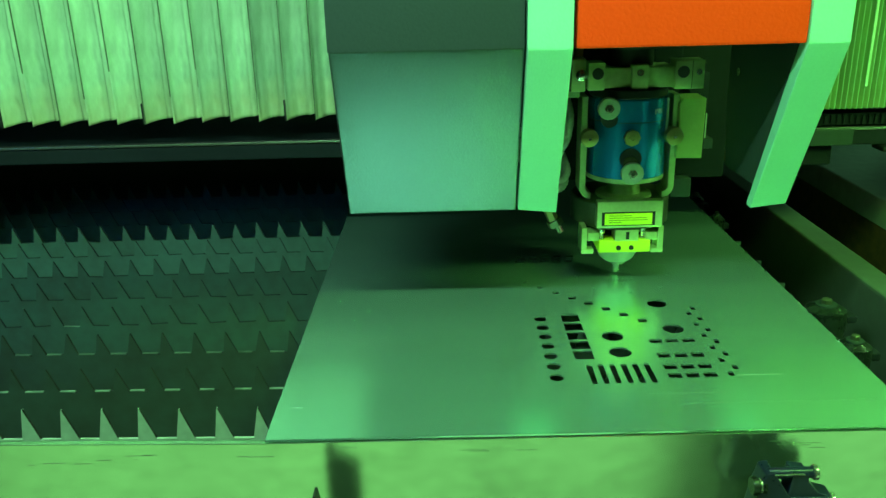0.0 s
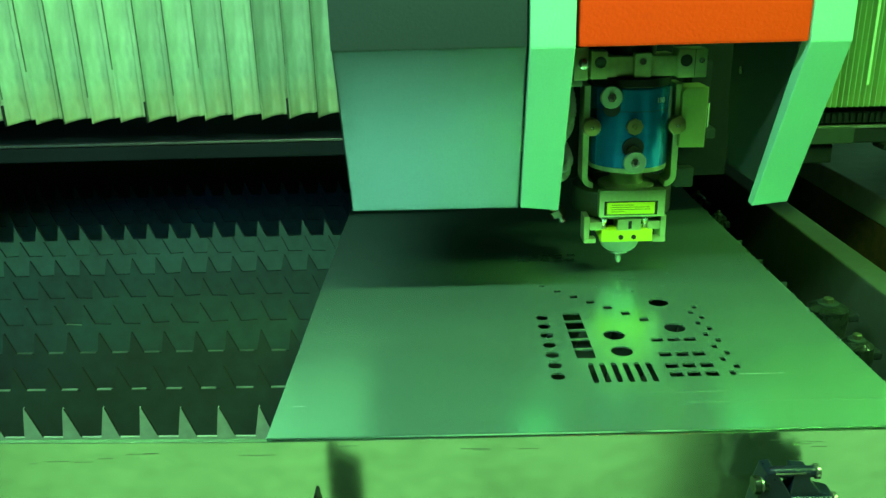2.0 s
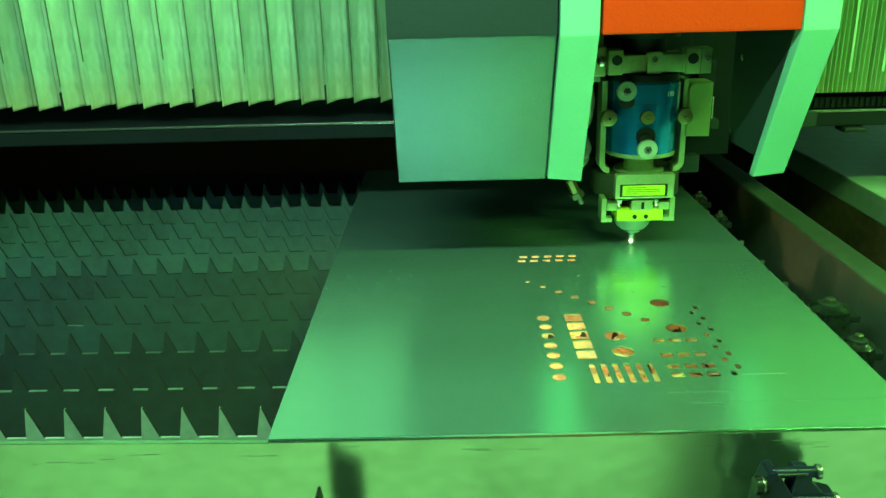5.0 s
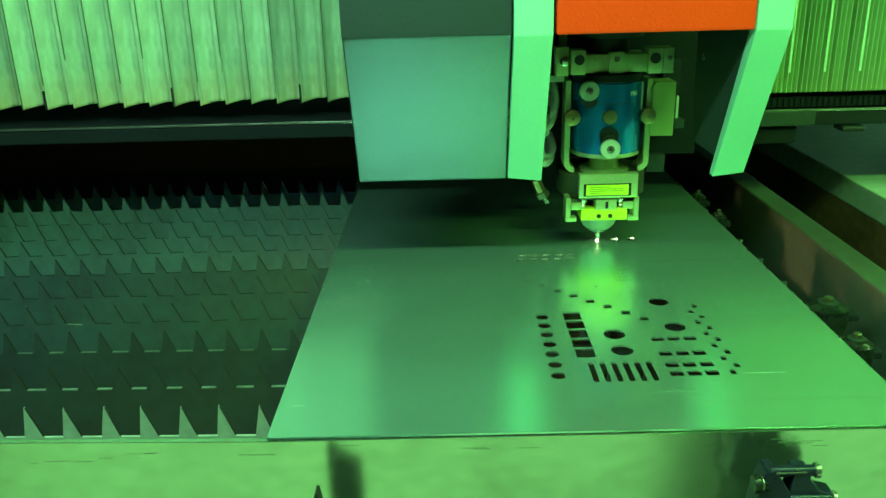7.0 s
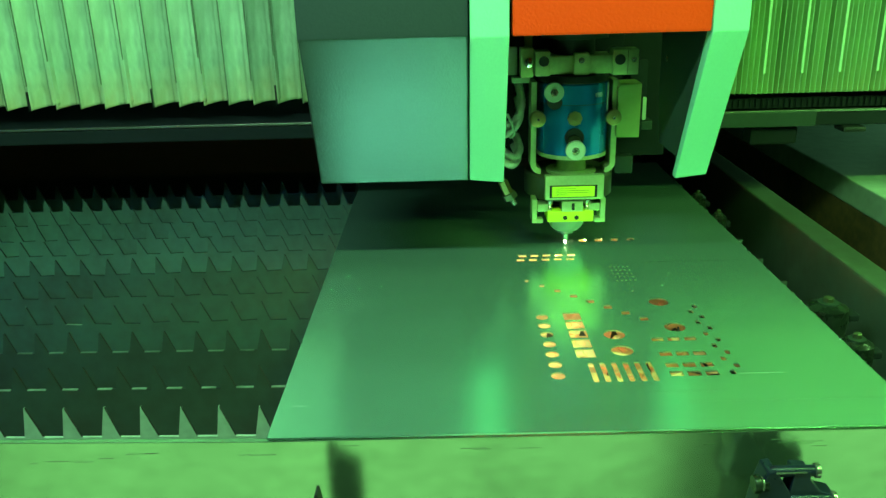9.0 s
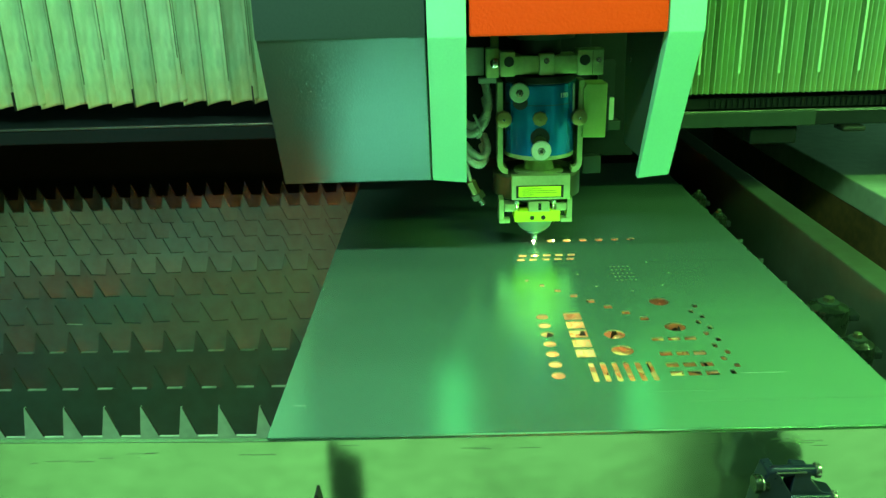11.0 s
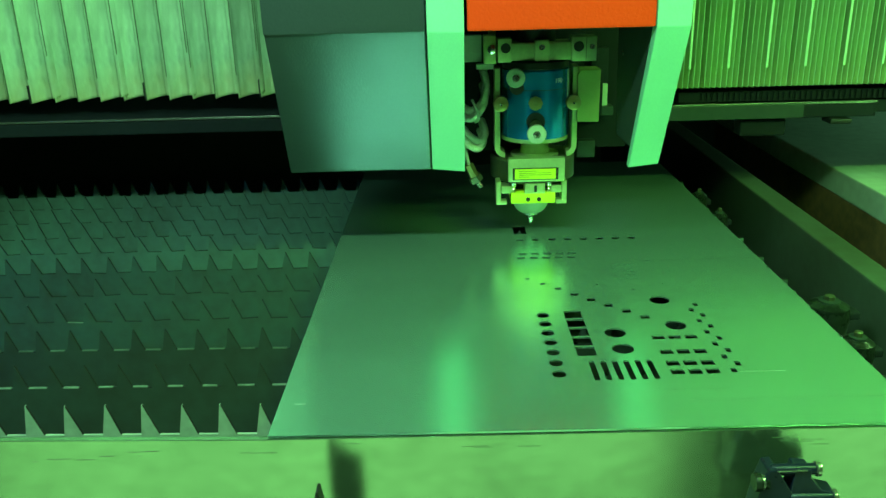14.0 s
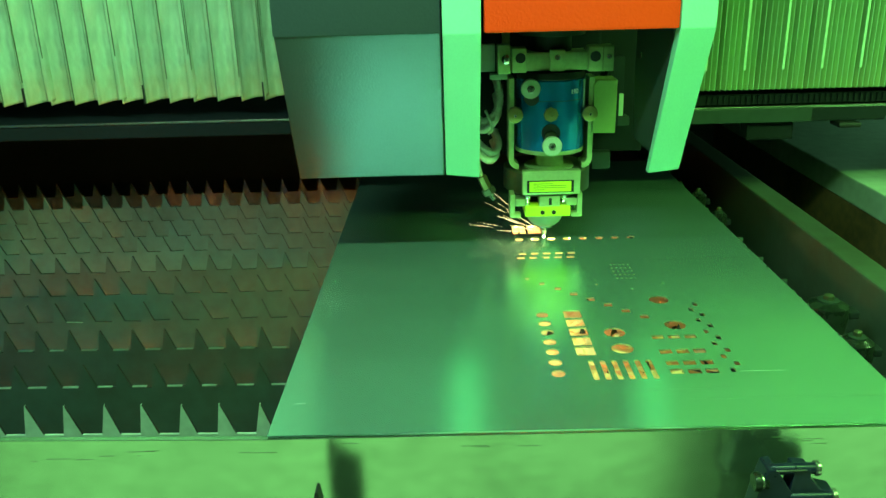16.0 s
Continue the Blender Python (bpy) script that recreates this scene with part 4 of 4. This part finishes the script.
def build_guide_post():
    t = thing("guide_post", "thin black guide post before the pallet bar", "post", at=(0.050, -0.039, 0.0))
    part("post", prism([(-0.011, 0.0), (0.016, 0.0), (0.016, 0.852), (-0.004, 0.866), (-0.0065, 0.881), (-0.0085, 0.881), (-0.011, 0.868)], "xz", -0.006, 0.006, 0.0008), M_BLACK, t)


build_guide_post()

# ---------- motion of the machine ----------
# seconds, nozzle x, nozzle y, lift
TRACK = [
    (0.0, 0.3310, 0.3270, 0.001), (0.1, 0.3295, 0.3260, 0.022), (0.2, 0.3280, 0.3250, 0.007), (0.3, 0.3278, 0.3250, 0.0), (0.5, 0.3275, 0.3255, 0.0), (0.9, 0.3265, 0.3280, 0.0),
    (1.0, 0.3260, 0.3310, 0.035), (1.1, 0.3262, 0.3310, 0.002), (1.5, 0.3262, 0.3305, 0.0), (1.8, 0.3265, 0.3300, 0.0), (1.9, 0.3300, 0.3300, 0.032), (2.0, 0.3320, 0.3300, 0.0105),
    (2.1, 0.3322, 0.3285, 0.0), (2.5, 0.3322, 0.3270, 0.0), (2.7, 0.3325, 0.3275, 0.0), (2.8, 0.3350, 0.3300, 0.022), (2.9, 0.3372, 0.3320, 0.020), (3.0, 0.3380, 0.3320, 0.005),
    (3.1, 0.3382, 0.3310, 0.0), (3.5, 0.3382, 0.3280, 0.0), (3.7, 0.3380, 0.3300, 0.0), (3.8, 0.3365, 0.3420, 0.045), (4.0, 0.3350, 0.3600, 0.003),
    (4.2, 0.3350, 0.3640, 0.0), (4.45, 0.3400, 0.3800, 0.030), (4.7, 0.3690, 0.4330, 0.0), (5.1, 0.3690, 0.4350, 0.0), (5.55, 0.3690, 0.4355, 0.0), (5.65, 0.3600, 0.4355, 0.034), (5.8, 0.3495, 0.4360, 0.0),
    (6.3, 0.3510, 0.4365, 0.0), (6.5, 0.3490, 0.4370, 0.0), (6.6, 0.3400, 0.4355, 0.035), (6.75, 0.3290, 0.4355, 0.0), (7.0, 0.3280, 0.4360, 0.0), (7.5, 0.3274, 0.4355, 0.0),
    (7.6, 0.3190, 0.4355, 0.035), (7.75, 0.3090, 0.4360, 0.0), (8.0, 0.3080, 0.4360, 0.0), (8.5, 0.3072, 0.4347, 0.0), (8.6, 0.2990, 0.4340, 0.035), (8.75, 0.2890, 0.4340, 0.0),
    (9.0, 0.2877, 0.4335, 0.0), (9.4, 0.2890, 0.4345, 0.0), (9.5, 0.2790, 0.4350, 0.035), (9.65, 0.2690, 0.4355, 0.0), (10.38, 0.2680, 0.4355, 0.0), (10.5, 0.2590, 0.4355, 0.035), (10.65, 0.2490, 0.4355, 0.0),
    (11.38, 0.2475, 0.4360, 0.0), (11.5, 0.2372, 0.4385, 0.030), (11.65, 0.2290, 0.4360, 0.0), (12.0, 0.2225, 0.4343, 0.0), (12.38, 0.2260, 0.4360, 0.0), (12.5, 0.2278, 0.4540, 0.033),
    (12.65, 0.2235, 0.4780, 0.0), (13.0, 0.2228, 0.4810, 0.0), (13.5, 0.2340, 0.4570, 0.0), (13.75, 0.2260, 0.4590, 0.0), (13.88, 0.2360, 0.4680, 0.036), (14.0, 0.2466, 0.4760, 0.009),
    (14.2, 0.2430, 0.4770, 0.0), (14.5, 0.2417, 0.4725, 0.0), (15.0, 0.2548, 0.4825, 0.0), (15.2, 0.2500, 0.4600, 0.0), (15.32, 0.2580, 0.4700, 0.012), (15.5, 0.2672, 0.4800, 0.003),
    (15.7, 0.2640, 0.4750, 0.0), (16.0, 0.2622, 0.4480, 0.0),
]
# seconds at which the beam comes on and goes off, and how deep the jet hangs
BEAM = [(0.38, 0.85), (1.38, 1.75), (2.28, 2.66), (3.20, 3.66), (4.15, 4.35), (4.85, 5.55), (5.90, 6.54), (6.92, 7.54), (7.90, 8.54), (8.94, 9.40), (9.9, 10.38), (10.9, 11.38), (11.86, 12.40), (12.92, 13.78), (14.34, 15.22), (15.66, 16.2)]
# the stream of sparks in the tray: on, off, height
STREAM = [(0.40, 0.82, 0.583), (1.40, 1.73, 0.587), (2.30, 2.66, 0.585), (3.25, 3.64, 0.583), (4.17, 4.33, 0.585), (4.9, 5.55, 0.587), (5.95, 6.58, 0.579), (6.98, 7.56, 0.583), (7.92, 8.44, 0.579), (8.96, 9.40, 0.585), (9.95, 10.38, 0.587), (10.95, 11.36, 0.583), (11.90, 12.38, 0.577), (12.95, 13.10, 0.577), (13.16, 13.76, 0.589), (14.36, 15.18, 0.585), (15.68, 16.3, 0.589)]

# embers blown between the bare slats: on, off, height
EMBERS = [(10.95, 11.40, 0.81), (12.25, 12.45, 0.79), (13.10, 13.80, 0.815), (14.45, 15.05, 0.805), (15.88, 16.4, 0.818)]


def nozzle_xy(t):
    for a, b in zip(TRACK, TRACK[1:]):
        if t <= b[0]:
            u = (t - a[0]) / (b[0] - a[0])
            return a[1] + u * (b[1] - a[1]), a[2] + u * (b[2] - a[2])
    return TRACK[-1][1:3]


def motions():
    walk(carriage, [(t, pose(x, y, 0)) for t, x, y, z in TRACK])
    walk(gantry, [(t, pose(HOME.x, y, 0)) for t, x, y, z in TRACK])
    walk(head, [(t, pose(x, y, Z + 0.001 + z)) for t, x, y, z in TRACK])
    for b in (bellows_left, bellows_right):
        walk(b, [(t, pose(0, y + 0.094, 0)) for t, x, y, z in TRACK])
    for ob, side, k, jx, jy in PLEATS:
        rows = []
        for t, x, y, z in TRACK:
            if side == "left":
                end = x + LEFT_OFF
                px = LEFT_END + (end - LEFT_END) * (k / N_LEFT)
            else:
                start = x + RIGHT_OFF
                px = start + (RIGHT_END - start) * ((k + 0.3) / N_RIGHT)
            rows.append((t, pose(px + jx, jy, 0)))
        walk(ob, rows)
    for ob, x, y, t in SLUGS:
        zt = Z - SHEET_T / 2
        walk(ob, [(0, pose(x, y, zt)), (t - 0.07, pose(x, y, zt)), (t, pose(x, y, zt - 0.004, 6, 0, 0)), (t + 0.12, pose(x, y + 0.004, zt - 0.15, 40, 10, 0)), (t + 0.3, pose(x, y + 0.01, 0.5315, 2, 0, 0)), (16.6, pose(x, y + 0.01, 0.5315, 2, 0, 0))])
    off, on = pose(0, 0, 0.045), pose(0, 0, 0.0006)
    rows = [(0.0, off)]
    for a, b in BEAM:
        rows += [(a - 0.05, off), (a + 0.03, on), (b - 0.04, on), (b + 0.02, off)]
    walk(FLAME[0], [r for r in rows if r[0] <= 16.0] + [(16.1, on)])
    rows = [(0.0, None, 0.44)]
    for a, b, z in STREAM:
        rows += [(a - 0.06, None, 0.44), (a + 0.04, None, z), (b - 0.04, None, z), (b + 0.06, None, 0.44)]
    walk(FLAME[2], [(t, pose(0.268, 0.30, 0.455 if z < 0.5 else 0.860 if z < 0.58 else 0.874)) for t, n, z in rows if t <= 16.0] + [(16.1, pose(0.268, 0.30, 0.874))])
    walk(FLAME[1], [(t, pose(*nozzle_xy(t), z)) for t, n, z in rows if t <= 16.0] + [(16.1, pose(*nozzle_xy(16.0), 0.66))])
    rows = [(0.0, 0.455)]
    for a, b, z in EMBERS:
        rows += [(a - 0.08, 0.455), (a + 0.06, z), (b - 0.06, z), (b + 0.08, 0.455)]
    walk(FLAME[3], [(t, pose(-0.01, 0.06, z)) for t, z in rows if t <= 16.0] + [(16.1, pose(-0.01, 0.06, 0.818))])
    rnd = random.Random(5)
    # seconds, middle and half width of the fan in degrees (180: towards the slats), most lift, reach
    bursts = [(1.10, 180, 175, 30, 0.16), (2.45, 180, 16, 26, 0.10), (7.20, 15, 14, 26, 0.16), (8.70, 0, 175, 40, 0.16), (9.20, 12, 16, 30, 0.16), (15.95, 178, 24, 42, 0.085)]
    for k, sp in enumerate(SPARKS):
        rest = pose(rnd.uniform(-0.01, 0.01), rnd.uniform(-0.01, 0.01), 0.08)
        rows = [(0.0, rest)]
        for t0, mid, half, most, reach in bursts:
            if half < 100 and rnd.random() < (0.8 if t0 < 3 else 0.55):
                continue
            lift, far = rnd.uniform(2, most), reach * rnd.uniform(0.25, 1.0)
            az = mid + rnd.uniform(-half, half)
            a, e = radians(az), radians(lift)
            d = Vector((math.cos(a) * math.cos(e), math.sin(a) * math.cos(e), math.sin(e)))
            turn = (az + 90) % 180 - 90
            flip = -1 if math.cos(a - radians(turn)) < 0 else 1
            turn = max(-84, min(84, turn))
            def at(r):
                return pose(d.x * r, d.y * r, 0.003 + d.z * r, 0, -flip * lift, turn)
            rows += [(t0 - 0.10, rest), (t0 - 0.04, at(0.012)), (t0 + 0.05, at(far)), (t0 + 0.10, at(far * 1.15))]
            if t0 < 15:
                rows += [(t0 + 0.17, rest)]
        if rows[-1][0] < 15:
            rows += [(16.2, rest)]
        walk(sp, rows)


motions()
